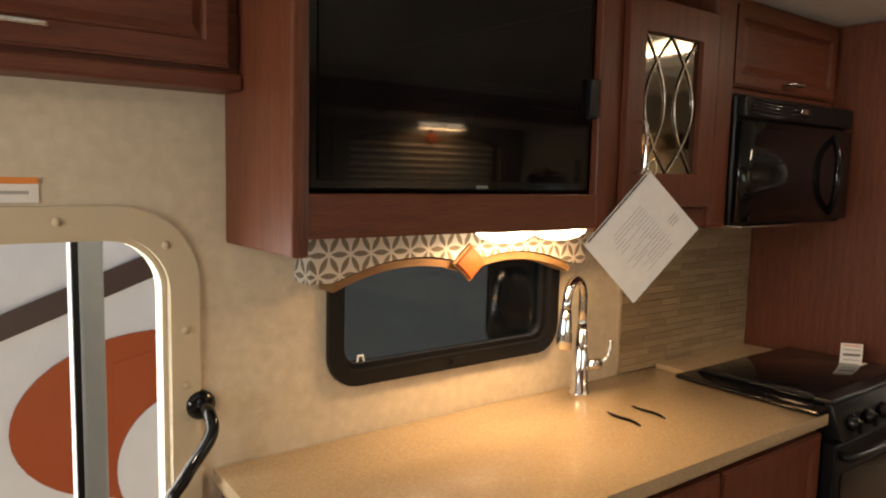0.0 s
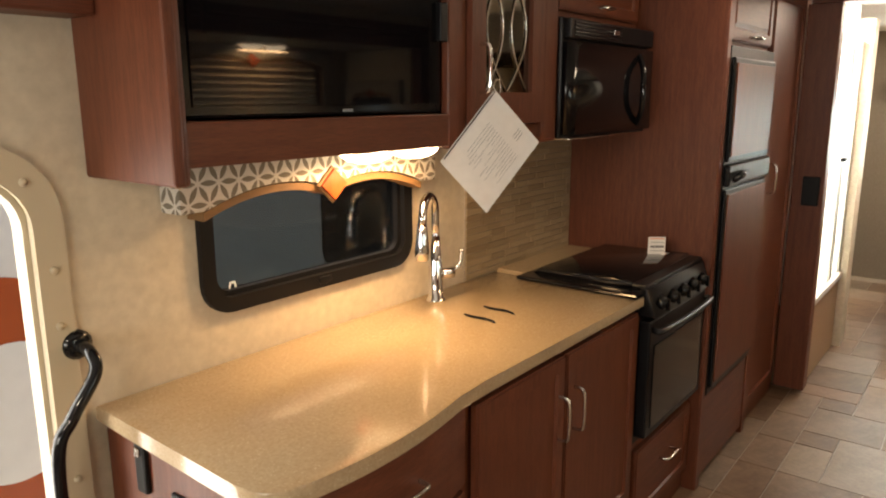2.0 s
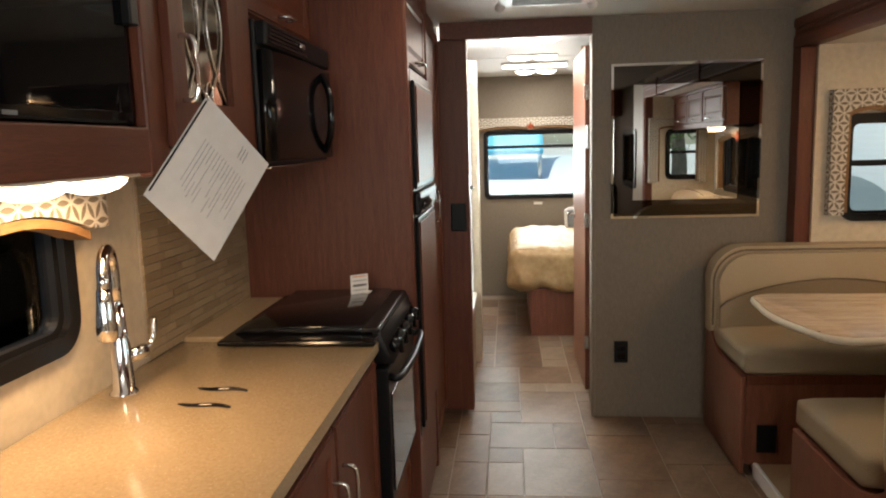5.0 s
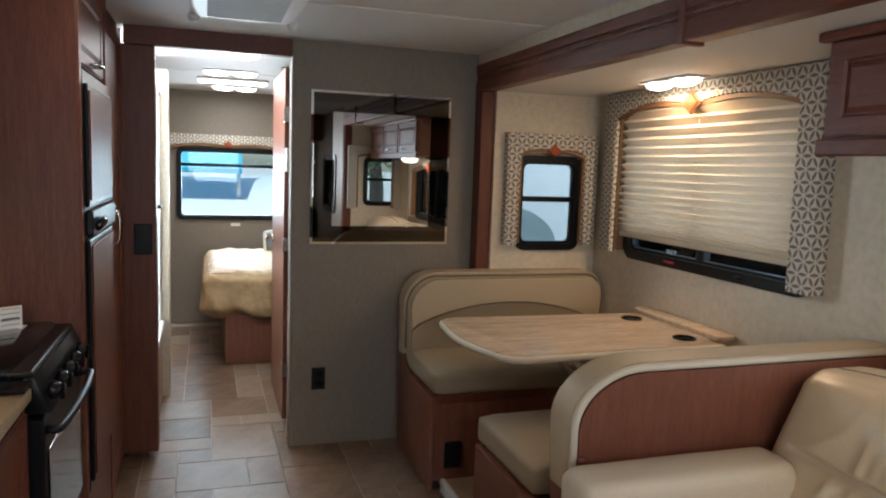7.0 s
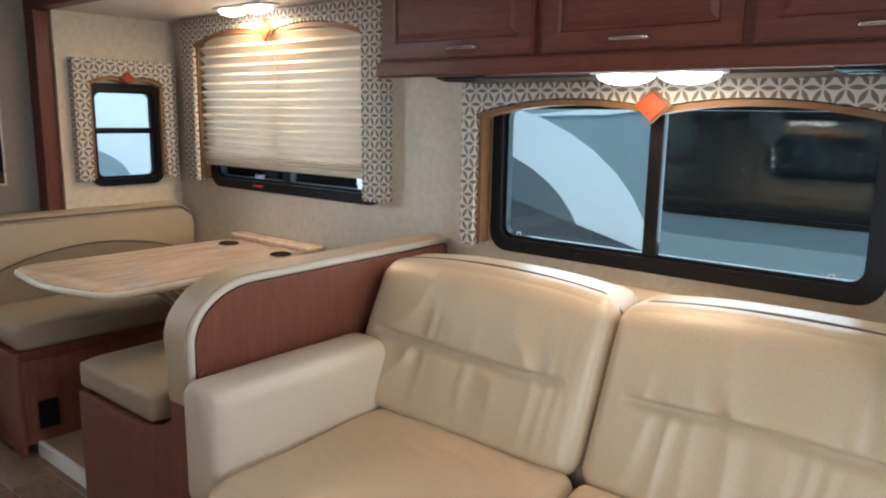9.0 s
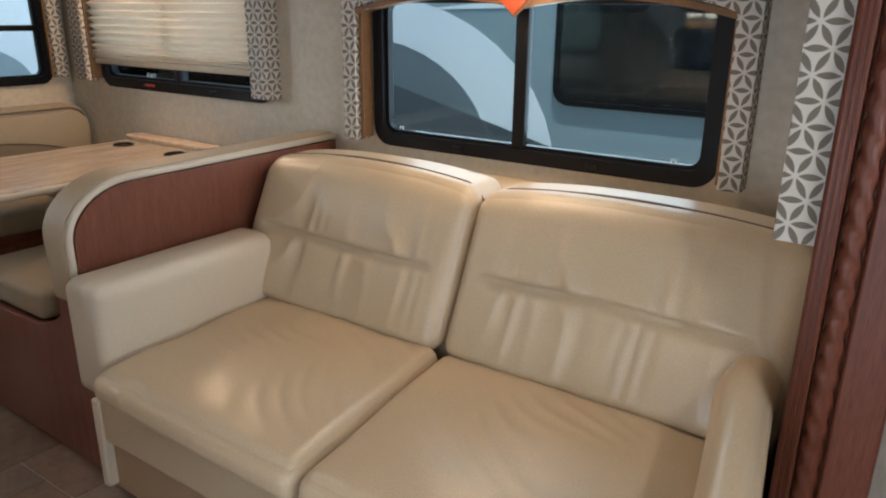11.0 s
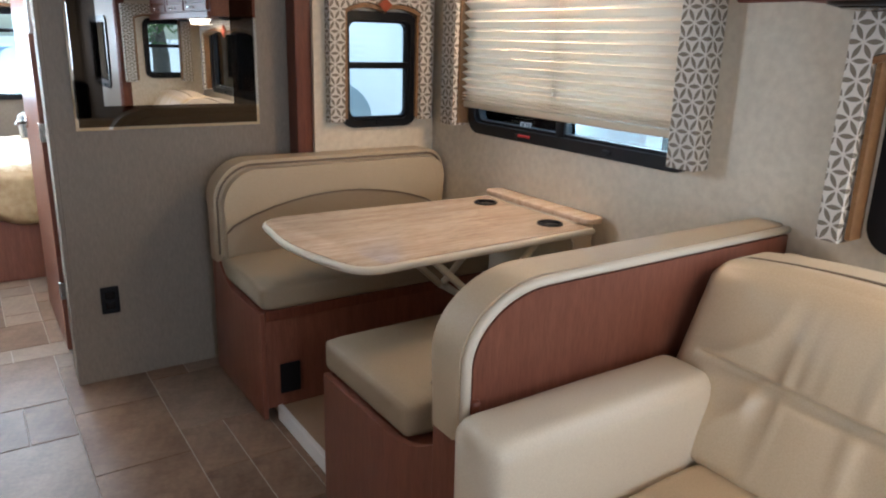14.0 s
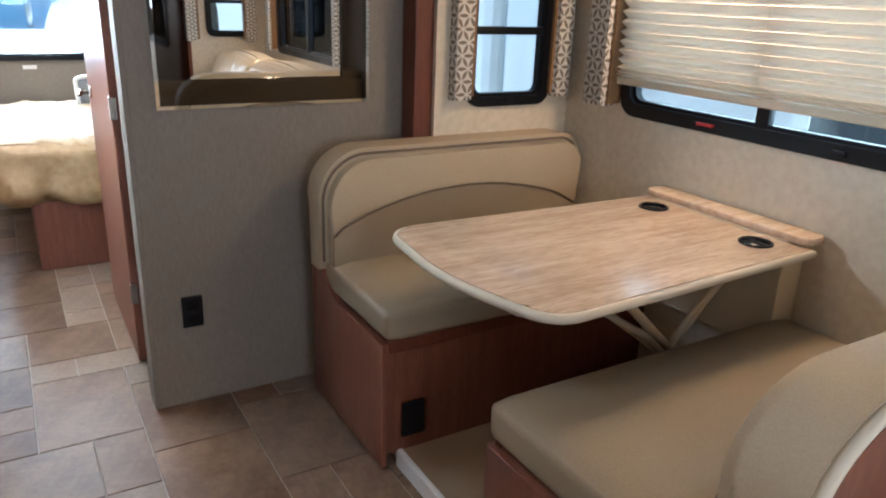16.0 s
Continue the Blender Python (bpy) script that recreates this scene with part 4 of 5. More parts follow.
# refrigerator housing
FH = thing("refrigerator_cabinet", (2.97, 1.2, 0), "tall dark cherry cabinet round the refrigerator", "cabinet")
box("side_panel", 2.35, 2.375, 0.94, KY - 0.002, 0, CEIL - 0.003, "cherry", FH, 0.003)
box("body", 2.375, 3.60, 0.965, KY - 0.002, 0, CEIL - 0.003, "cherry", FH, 0.002)
box("stile", 2.352, 2.395, 0.935, 0.968, 0, CEIL - 0.003, "cherry", FH, 0.004)
box("stile", 2.985, 3.03, 0.940, 0.968, 0, CEIL - 0.003, "cherry", FH, 0.003)
box("bottom_panel", 2.395, 2.985, 0.945, 0.966, 0.03, 0.37, "cherry_x", FH, 0.004)
d = raised_door("top_door", 0.56, 0.25, "cherry_x", rot_z(2.41, 0.946, 1.725), FH, 0.05, True)
bar_handle(rot_z(2.69, 0.946, 1.745), 0.09, d)
d = raised_door("tall_door", 0.50, 1.87, "cherry", rot_z(3.045, 0.946, 0.10), FH, 0.05, False)
bar_handle(pose(3.10, 0.946, 1.17, 0, 90, 0), 0.13, d, "chrome")
RF = thing("refrigerator", (2.69, 0.95, 0.38), "refrigerator with cherry panels and a black frame", "refrigerator")
box("frame", 2.398, 2.982, 0.934, 0.964, 0.385, 1.705, "black", RF, 0.004)
for z0, z1 in ((0.415, 1.19), (1.29, 1.665)):
    d = box("door", 2.415, 2.965, 0.922, 0.935, z0, z1, "black", RF, 0.006)
    box("panel", 2.435, 2.945, 0.9175, 0.923, z0 + 0.02, z1 - 0.02, "cherry", d, 0.002)
box("handle_band", 2.412, 2.968, 0.912, 0.936, 1.20, 1.28, "black", RF, 0.008)
tube("latch", [(2.45, 0.906, 1.225), (2.52, 0.898, 1.24), (2.62, 0.906, 1.245)], [0.01, 0.014, 0.008], "gloss", RF, 10)
WS = thing("wall_switch", (3.61, 0.86, 1.07), "black switch plate on the doorway post", "switch")
box("plate", 3.598, 3.611, 0.825, 0.905, 0.995, 1.14, "black", WS, 0.006)

# cabinet over the entry door
OD = thing("door_cabinet", (-0.3, 1.47, 1.68), "dark cherry raised-panel cabinet over the entry door", "cabinet")
box("body", -1.2, 0.374, 1.455, KY - 0.002, 1.70, CEIL - 0.004, "cherry_x", OD, 0.003)
box("bottom_moulding", -1.2, 0.374, 1.432, KY - 0.002, 1.672, 1.702, "cherry_x", OD, 0.006)
d = raised_door("door", 0.62, 0.30, "cherry_x", rot_z(-0.27, 1.433, 1.712), OD, 0.055, True)
bar_handle(rot_z(0.0, 1.433, 1.745), 0.10, d)
d = raised_door("door", 0.62, 0.30, "cherry_x", rot_z(-0.92, 1.433, 1.712), OD, 0.055, True)

# entry door opening
ED = thing("entry_door_frame", (-0.08, KY, -0.5), "beige moulded entry door frame with screw heads", "door frame", kind="structure")
ring("flange", rounded(-0.475, 0.318, -0.56, 1.455, 0.15, 8), rounded(-0.42, 0.262, -0.5, 1.40, 0.11, 8), on_y(KY, -1), 0.012, "gasket", ED)
ring("liner", rounded(-0.43, 0.272, -0.51, 1.41, 0.115, 8), rounded(-0.41, 0.252, -0.49, 1.39, 0.10, 8), on_y(KY + 0.055, -1), 0.045, "gasket", ED)
for u, w in ((0.29, 1.21), (0.29, 1.10), (0.255, 1.38), (0.07, 1.428), (-0.2, 1.428), (0.29, 0.78), (0.29, 0.45), (0.29, 0.1)):
    tube("screw", [(u, KY - 0.010, w), (u, KY - 0.0165, w)], [0.009, 0.007], "gasket", ED, 12)
SL = thing("warning_label", (0.0, KY, 1.47), "white warning label with an orange band", "label")
box("sheet", -0.12, 0.045, KY - 0.003, KY - 0.0005, 1.462, 1.505, "paper", SL, 0)
box("band", -0.12, 0.045, KY - 0.0045, KY - 0.003, 1.494, 1.505, "label", SL, 0)
box("print", -0.11, 0.03, KY - 0.0045, KY - 0.003, 1.476, 1.482, "ink", SL, 0)
OL = thing("open_entry_door", (0.12, 1.7, -0.4), "grey edge of the opened entry door outside", "door")
box("edge", 0.125, 0.17, 1.64, 1.70, -0.5, 1.40, "grey", OL, 0.006)
box("gasket", 0.112, 0.127, 1.645, 1.69, -0.5, 1.40, "black", OL, 0.003)
HR = thing("grab_rail", (0.30, KY, 1.05), "black bent grab rail beside the entry door", "rail")
tube("mount", [(0.318, KY, 1.055), (0.318, KY - 0.012, 1.055), (0.318, KY - 0.02, 1.055)], [0.03, 0.03, 0.018], "gloss", HR, 16)
tube("bar", smooth_line([(0.318, KY - 0.01, 1.055), (0.318, KY - 0.06, 1.05), (0.312, KY - 0.085, 1.015), (0.26, KY - 0.09, 0.945), (0.225, KY - 0.09, 0.87), (0.225, KY - 0.09, 0.6), (0.225, KY - 0.09, 0.2), (0.25, KY - 0.05, 0.12), (0.29, KY - 0.002, 0.10)]), 0.0125, "gloss", HR, 12)
tagged(box("step_well", -0.42, 0.26, 1.20, KY + 0.1, -0.50, -0.46, "black", None, 0.004), "black entry step tread", "step", kind="structure")


# ---------------------------------------------------------------- dinette
def bench_outline(x_back, x_seat):
    """Side board of a bench, seen from the aisle: low under the seat, swept up to the back."""
    s = 1 if x_back > x_seat else -1
    L = abs(x_back - x_seat)
    o = [(0, 0.02), (0, 0.445)]
    for k in range(9):
        t = k / 8
        o.append((L * (0.52 + 0.42 * t), 0.445 + 0.15 * (t ** 2.2)))
    o += [(L, 0.60), (L, 0.02)]
    return [(x_seat + s * u, w) for u, w in o]


def hood(y_front, top, r, inset=0.0, foot=0.60):
    """A swept arch seen along the bench: upright at the aisle, level towards the wall."""
    o = [(SY + 0.01, foot), (y_front - inset, foot), (y_front - inset, top - inset - r)]
    for k in range(1, 19):
        a = radians(90 * k / 18)
        o.append((y_front - inset - r * (1 - math.cos(a)) * 1.3, top - inset - r * (1 - math.sin(a))))
    return o + [(SY + 0.01, top - inset + 0.004)]


def bench(x_seat, x_back, label):
    s = 1 if x_back > x_seat else -1
    B = thing("dinette_bench", ((x_seat + x_back) / 2, -0.9, 0), label, "bench", "dinette benches")
    prism("side_board", bench_outline(x_back, x_seat + s * 0.02), lambda u, w, d: Vector((u, -0.352 - d, w)), 0.02, "veneer", B, 0.003)
    box("base", x_seat + s * 0.03, x_back, SY + 0.005, -0.375, 0.056, 0.44, "veneer", B, 0.002)
    box("front_rail", x_seat + s * 0.02, x_seat + s * 0.045, SY + 0.005, -0.374, 0.41, 0.452, "cherry", B, 0.004)

    def soft(p, q):
        return Vector((0, 0, 0.012 * (1 - q.x ** 2) * (1 - q.y ** 2))) if q.z > 0.9 else Vector((0, 0, 0))
    cushion("seat", x_seat, x_seat + s * 0.50, SY + 0.02, -0.36, 0.452, 0.555, "bench_dark", B, 0.028, 14, soft)
    # upholstered back: an arch-topped pad on a thicker arched hood
    def arch(y0, y1, z0, z1, r):
        o = [(y0, z0), (y1, z0)]
        for k in range(17):
            a = radians(90 * k / 16)
            o.append((y1 - r * (1 - math.cos(a)), z1 - r * (1 - math.sin(a))))
        for k in range(17):
            a = radians(90 + 90 * k / 16)
            o.append((y0 + r * 0.6 + r * 0.6 * math.cos(a), z1 - r * 0.6 * (1 - math.sin(a))))
        return o
    xb = x_back
    prism("back_hood", arch(SY + 0.01, -0.342, 0.52, 0.930, 0.16) if s > 0 else hood(-0.352, 0.925, 0.17), lambda u, w, d: Vector((xb - s * 0.002 - s * d, u, w)), 0.11, "bench", B, 0.018)
    prism("back_pad", arch(SY + 0.03, -0.368, 0.545, 0.900, 0.15) if s > 0 else hood(-0.375, 0.900, 0.16, 0.0, 0.545), lambda u, w, d: Vector((xb - s * 0.10 - s * d, u, w)), 0.055, "bench", B, 0.02)
    low = [(SY + 0.04, 0.548), (-0.37, 0.548), (-0.37, 0.65)]
    for k in range(13):
        t = k / 12
        low.append((-0.40 - (abs(SY) - 0.46) * t, 0.66 + 0.12 * math.sin(math.pi * min(1, t * 0.98 + 0.02)) ** 0.7))
    prism("back_insert", low, lambda u, w, d: Vector((xb - s * 0.150 - s * d, u, w)), 0.016, "bench_dark", B, 0.006)
    tube("piping", [(xb - s * 0.168, u, w + 0.003) for u, w in low[2:]], 0.004, "seam", B, 6)
    e = arch(SY + 0.02, -0.352, 0.56, 0.917, 0.155)
    if s > 0:
        tube("piping", [(xb - s * 0.117, u, w - 0.004) for u, w in e[1:]], 0.005, "seam", B, 6)
    return B


bench(2.895, 3.478, "cherry dinette bench with a beige upholstered arched back")
B2 = bench(2.385, 1.628, "cherry dinette bench with a beige upholstered back beside the sofa")
# wood-faced hood on the sofa side of the second bench
h0, h1 = hood(-0.325, 0.945, 0.17), hood(-0.325, 0.945, 0.15, 0.028)
prism("hood_pad", h0, lambda u, w, d: Vector((1.625 + d, u, w)), 0.105, "bench", B2, 0.016)
prism("wood_face", h1, lambda u, w, d: Vector((1.612 + d, u, w)), 0.018, "veneer", B2, 0.003)
tube("welt", [(1.618, u, w) for u, w in hood(-0.325, 0.945, 0.16, 0.014)[1:]], 0.011, "piping", B2, 10)
box("side_panel", 1.605, 1.75, -0.368, -0.346, 0.02, 0.615, "veneer", B2, 0.003)
box("end_board", 1.60, 1.64, -0.372, -0.345, 0.02, 0.70, "cherry", B2, 0.01)
for nm, y, x in (("outlet", -0.353, 2.945),):
    OU = thing("bench_outlet", (2.94, -0.46, 0.18), "black outlet cover on the bench front", "outlet")
    box("plate", 2.905, 2.916, -0.50, -0.42, 0.115, 0.235, "black", OU, 0.004)
OW = thing("wall_outlet", (DX, 0.04, 0.35), "black outlet cover on the partition wall", "outlet")
box("plate", DX - 0.010, DX, 0.005, 0.075, 0.295, 0.41, "black", OW, 0.004)
box("socket", DX - 0.013, DX - 0.009, 0.022, 0.058, 0.315, 0.345, "gloss", OW, 0.003)
box("socket", DX - 0.013, DX - 0.009, 0.022, 0.058, 0.36, 0.39, "gloss", OW, 0.003)

# table
TB = thing("dinette_table", (2.58, -0.9, 0.056), "light limed-oak dinette table with rounded corners", "table")
o = [(2.295, -1.36), (2.262, -0.52)]
o += [(2.262 + 0.085 * (1 - math.cos(radians(90 * k / 8))), -0.49 + 0.082 * math.sin(radians(90 * k / 8))) for k in range(9)]
o += [(2.36 + 0.46 * k / 10, -0.400 + 0.028 * k / 10 + 0.032 * math.sin(math.pi * k / 10)) for k in range(1, 10)]
o += [(2.935 - 0.10 * (1 - math.sin(radians(90 * k / 8))), -0.445 + 0.075 * math.cos(radians(90 * k / 8))) for k in range(9)]
o += [(2.91, -1.36)]
prism("top", o, lambda u, w, d: Vector((u, w, 0.765 + d)), 0.03, "oak", TB, 0.008)
tube("edge_band", [(u, w, 0.780) for u, w in o], 0.0125, "piping", TB, 8, True)
prism("rear_leaf", rounded(2.30, 2.915, -1.432, -1.34, 0.03, 4), lambda u, w, d: Vector((u, w, 0.800 + d)), 0.022, "oak", TB, 0.006)
box("rear_support", 2.36, 2.86, -1.432, -1.34, 0.45, 0.80, "gasket", TB, 0.004)
box("hinge_rail", 2.33, 2.89, -1.36, -1.30, 0.74, 0.766, "gasket", TB, 0.003)
for sx in (2.45, 2.74):
    tube("strut", [(sx, -0.74, 0.762), (sx, -1.02, 0.50)], 0.013, "gasket", TB, 8)
    tube("strut", [(sx, -1.28, 0.752), (sx, -1.02, 0.50)], 0.013, "gasket", TB, 8)
    tube("strut", [(sx, -1.02, 0.51), (sx, -1.39, 0.24)], 0.013, "gasket", TB, 8)
tube("cross_bar", [(2.44, -1.02, 0.50), (2.75, -1.02, 0.50)], 0.011, "gasket", TB, 8)
for x in (2.40, 2.785):
    tube("cup_holder", [(x + 0.043 * math.cos(a), -1.255 + 0.043 * math.sin(a), 0.797) for a in [k * 0.3142 for k in range(20)]], 0.005, "gloss", TB, 8, True)
    tube("cup_well", [(x, -1.255, 0.796), (x, -1.255, 0.7975)], 0.041, "gloss", TB, 20)

# framed mirror on the partition
MR = thing("wall_mirror", (DX, -0.26, 1.06), "square wall mirror with a dark smoked-glass border", "mirror")
mo = [(-0.612, 1.058), (0.084, 1.058), (0.084, 1.795), (-0.612, 1.795)]
mi = [(-0.52, 1.137), (-0.012, 1.137), (-0.012, 1.705), (-0.52, 1.705)]
ring("border", mo, mi, on_x(DX, -1), 0.014, "smoked", MR)
box("glass", DX - 0.006, DX - 0.001, -0.525, -0.008, 1.132, 1.71, "mirror", MR, 0)
ring("bevelled_edge", [(u + (0.012 if u > 0 else -0.012), w + (0.012 if w > 1.4 else -0.012)) for u, w in mo], mo, on_x(DX, -1), 0.010, "mirror", MR)
ring("inner_edge", [(u + (0.008 if u > -0.2 else -0.008), w + (0.008 if w > 1.4 else -0.008)) for u, w in mi], mi, on_x(DX, -1), 0.012, "smoked", MR)


# ---------------------------------------------------------------- sofa
SF = thing("sofa", (0.72, -0.8, 0), "cream leather two-seat sofa with padded arms", "sofa")
box("base", -0.10, 1.56, -1.30, -0.315, 0.03, 0.20, "skirt", SF, 0.012)
box("front_panel", -0.02, 1.52, -1.25, -0.295, 0.20, 0.405, "leather", SF, 0.015, 3)
box("back_frame", -0.12, 1.60, -1.42, -1.24, 0.10, 0.885, "leather", SF, 0.03, 3)
box("side_strip", 1.50, 1.535, -0.325, -0.285, 0.05, 0.34, "arm", SF, 0.008)


def splay(p):
    """The sofa stands a little askew: its free end sits forward."""
    k = 0.03 + 0.085 * max(0.0, min(1.0, (1.43 - p.x) / 1.43))
    return Vector((p.x - k * max(0.0, p.y + 0.86) / 0.6, p.y + 0.02 * (1.4 - p.x) / 1.4, p.z))


def ridge(v):
    return 1 - 2 * abs(math.sin(v)) ** 0.7


def seat_puff(cx, seed):
    def f(p, q):
        v = Vector((0, 0, 0))
        n1 = noise.noise(Vector((p.x * 5, p.y * 5, seed)))
        if q.z > 0.6:
            v.z += 0.022 * (1 - q.x ** 2) * (1 - q.y ** 4) + 0.006 * n1
            d = (p.x - cx) * 0.8 + (p.y + 0.55)
            w = math.exp(-((q.x + 0.1) ** 2) * 2.2 - (q.y + 0.05) ** 2 * 1.6)
            patch = max(0.0, 0.35 + noise.noise(Vector((p.x * 4.2, p.y * 4.2, seed + 9))))
            v.z += 0.007 * w * patch * ridge(d * 40 + 5 * noise.noise(Vector((p.x * 3.5, p.y * 3.5, seed + 1))))
        if q.y > 0.9:
            v.y += 0.014 * (1 - q.z ** 2) + 0.012 * ridge(p.x * 16 + 4 * n1) * (0.5 + 0.5 * q.z) * max(0, 0.3 + n1)
        return v
    return f


cushion("seat_cushion", 0.722, 1.435, -0.90, -0.232, 0.395, 0.495, "leather", SF, 0.042, 76, seat_puff(1.08, 3), splay)
cushion("seat_cushion", -0.062, 0.716, -0.90, -0.235, 0.395, 0.495, "leather", SF, 0.042, 76, seat_puff(0.36, 6), splay)


def back_puff(zc, seed):
    def f(p, q):
        v = Vector((0, 0, 0))
        if q.y > 0.5:
            edge = (1 - q.x ** 4) * (1 - q.z ** 4)
            v.y += 0.028 * edge
            zz = p.z - zc - 0.008 * math.sin(p.x * 5)
            v.y -= 0.040 * math.exp(-abs(zz / 0.0085) ** 1.3) * max(0.0, 1 - (abs(q.x) / 0.80) ** 8)
            fade = math.exp(-abs(zz) / 0.12) * max(0.0, 1 - (q.x / 0.9) ** 4) * (1 - math.exp(-(zz / 0.02) ** 2))
            ph = 3.2 * noise.noise(Vector((p.x * 5, p.z * 1.5, seed))) + zz * 3.0
            amp = max(0.0, 0.45 + 1.1 * noise.noise(Vector((p.x * 7, seed, 2.0 if zz > 0 else 5.0))))
            v.y += 0.023 * fade * amp * ridge(p.x * (50 if zz < 0 else 42) + ph * 1.5)
            v.y += 0.005 * noise.noise(Vector((p.x * 6, p.z * 6, seed)))
            v.y *= min(1.0, (q.y - 0.5) / 0.3)
        if q.z > 0.5:
            v.z += (0.030 * (1 - q.x ** 2) - 0.012) * min(1.0, (q.z - 0.5) / 0.4)
        return v
    return f


def lean(p):
    return Vector((p.x, p.y - (p.z - 0.48) * 0.46, p.z))


cushion("back_cushion", 0.728, 1.585, -1.06, -0.845, 0.475, 0.925, "leather", SF, 0.05, 96, back_puff(0.71, 2), lean)
cushion("back_cushion", -0.160, 0.720, -1.06, -0.845, 0.475, 0.925, "leather", SF, 0.05, 96, back_puff(0.71, 7), lean)


def back_welt(x0, x1, puff):
    """The dark welt along the two sides and the top of a back cushion."""
    y0, y1, z0, z1, rr = -1.06, -0.845, 0.475, 0.925, 0.05
    side = [(0.0, 0.06 + 0.86 * k / 10) for k in range(11)]
    line = side + [(0.045, 0.985)] + [(0.08 + 0.84 * k / 16, 1.0) for k in range(17)] + [(0.955, 0.985)] + [(1.0, w) for _, w in reversed(side)]
    pts = []
    for u, w in line:
        p = Vector((x0 + (x1 - x0) * u, y1 - 0.07, z0 + (z1 - z0) * w))
        q = Vector((2 * u - 1, 0.4, 2 * w - 1))
        pts.append(lean(p + puff(p, q)))
    tube("welt", pts, 0.0055, "seam", SF, 6)


back_welt(0.728, 1.585, back_puff(0.71, 2))
back_welt(-0.160, 0.720, back_puff(0.71, 7))
box("back_filler", 0.55, 0.90, -1.08, -0.93, 0.25, 0.52, "leather", SF, 0.02, 2)


def arm_round(p, q):
    v = Vector((0, 0, 0))
    if q.z > 0.5:
        v.z += 0.014 * (1 - q.x ** 2)
    v.x += 0.003 * noise.noise(p * 6)
    if q.y > 0.9:
        v.y += 0.005 * math.sin(p.x * 60) * max(0, q.z)
    return v


def arm_shape(p):
    q = splay(p)
    q.x = max(q.x, -0.168) if q.y < -0.74 else q.x
    q.x += 0.032 * max(0.0, min(1.0, (p.y + 0.86) / 0.6)) * max(0.0, min(1.0, (0.012 - p.x) / 0.16))
    return q


cushion("arm", 1.425, 1.595, -0.92, -0.285, 0.35, 0.690, "arm", SF, 0.035, 20, arm_round)
cushion("arm_pad", -0.150, -0.030, -0.98, -0.275, 0.565, 0.680, "leather", SF, 0.05, 30, lambda p, q: Vector((0, 0.009 * ridge(p.x * 62) * max(0, 0.3 + q.z) if q.y > 0.8 else 0, 0.014 * (1 - q.x ** 2) if q.z > 0.5 else 0)), arm_shape)
cushion("arm_side", -0.140, -0.040, -0.97, -0.315, 0.05, 0.60, "arm", SF, 0.02, 12, None, arm_shape)
cushion("arm_front_inset", -0.112, -0.058, -0.33, -0.300, 0.06, 0.56, "skirt", SF, 0.012, 8, None, arm_shape)

# overhead cabinets above the sofa
OC = thing("overhead_cabinet", (0.7, -1.2, 1.53), "dark cherry overhead cabinet with raised-panel doors", "cabinet")
box("body", -0.135, 1.578, SY + 0.002, -1.035, 1.53, SC - 0.003, "cherry_x", OC, 0.004)
box("bottom_rail", -0.135, 1.582, -1.035, -1.012, 1.515, 1.562, "cherry_x", OC, 0.006)
box("top_moulding", -0.135, 1.59, -1.035, -1.0, SC - 0.03, SC - 0.003, "cherry_x", OC, 0.006)
for x0, w in ((1.555, 0.56), (0.965, 0.515), (0.425, 0.515)):
    d = raised_door("door", w, 0.245, "cherry_x", rot_z(x0, -1.013, 1.57, 180), OC, 0.06, True)
    bar_handle(rot_z(x0 - w * (0.60 if x0 > 1.2 else 0.5), -1.013, 1.592, 180), 0.10, d, "chrome")
for x in (1.40, 0.22):
    SP = thing("speaker", (x, -1.25, 1.53), "round black speaker under the overhead cabinet", "speaker", "speakers")
    tube("rim", [(x, -1.22, 1.531), (x, -1.22, 1.518), (x, -1.22, 1.512)], [0.082, 0.08, 0.06], "black", SP, 24)
    tube("grille", [(x, -1.22, 1.512), (x, -1.22, 1.508)], [0.06, 0.05], "gloss", SP, 20)


# ---------------------------------------------------------------- bath passage and bedroom
SHW = thing("shower", (4.15, 1.15, 0), "white shower with a frosted framed door", "shower")
box("pan", 3.71, 4.575, 0.84, KY - 0.01, 0, 0.44, "skirt", SHW, 0.008)
box("sill", 3.71, 4.575, 0.825, 0.88, 0.44, 0.475, "white", SHW, 0.006)
box("back", 3.71, 4.575, KY - 0.02, KY - 0.004, 0.44, CEIL - 0.003, "white", SHW, 0)
box("side", 3.71, 3.72, 0.96, KY - 0.02, 0.44, CEIL - 0.003, "white", SHW, 0)
box("side", 4.565, 4.577, 0.88, KY - 0.02, 0.44, CEIL - 0.003, "white", SHW, 0)
box("pane", 3.73, 4.54, 0.856, 0.862, 0.48, 1.80, "frost", SHW, 0)
for x in (3.715, 4.25, 4.31, 4.545):
    box("rail", x, x + 0.028, 0.845, 0.872, 0.475, 1.84, "alu", SHW, 0.003)
box("rail", 3.715, 4.573, 0.845, 0.872, 1.80, 1.84, "alu", SHW, 0.003)
box("latch", 4.22, 4.30, 0.82, 0.846, 1.17, 1.19, "black", SHW, 0.003)

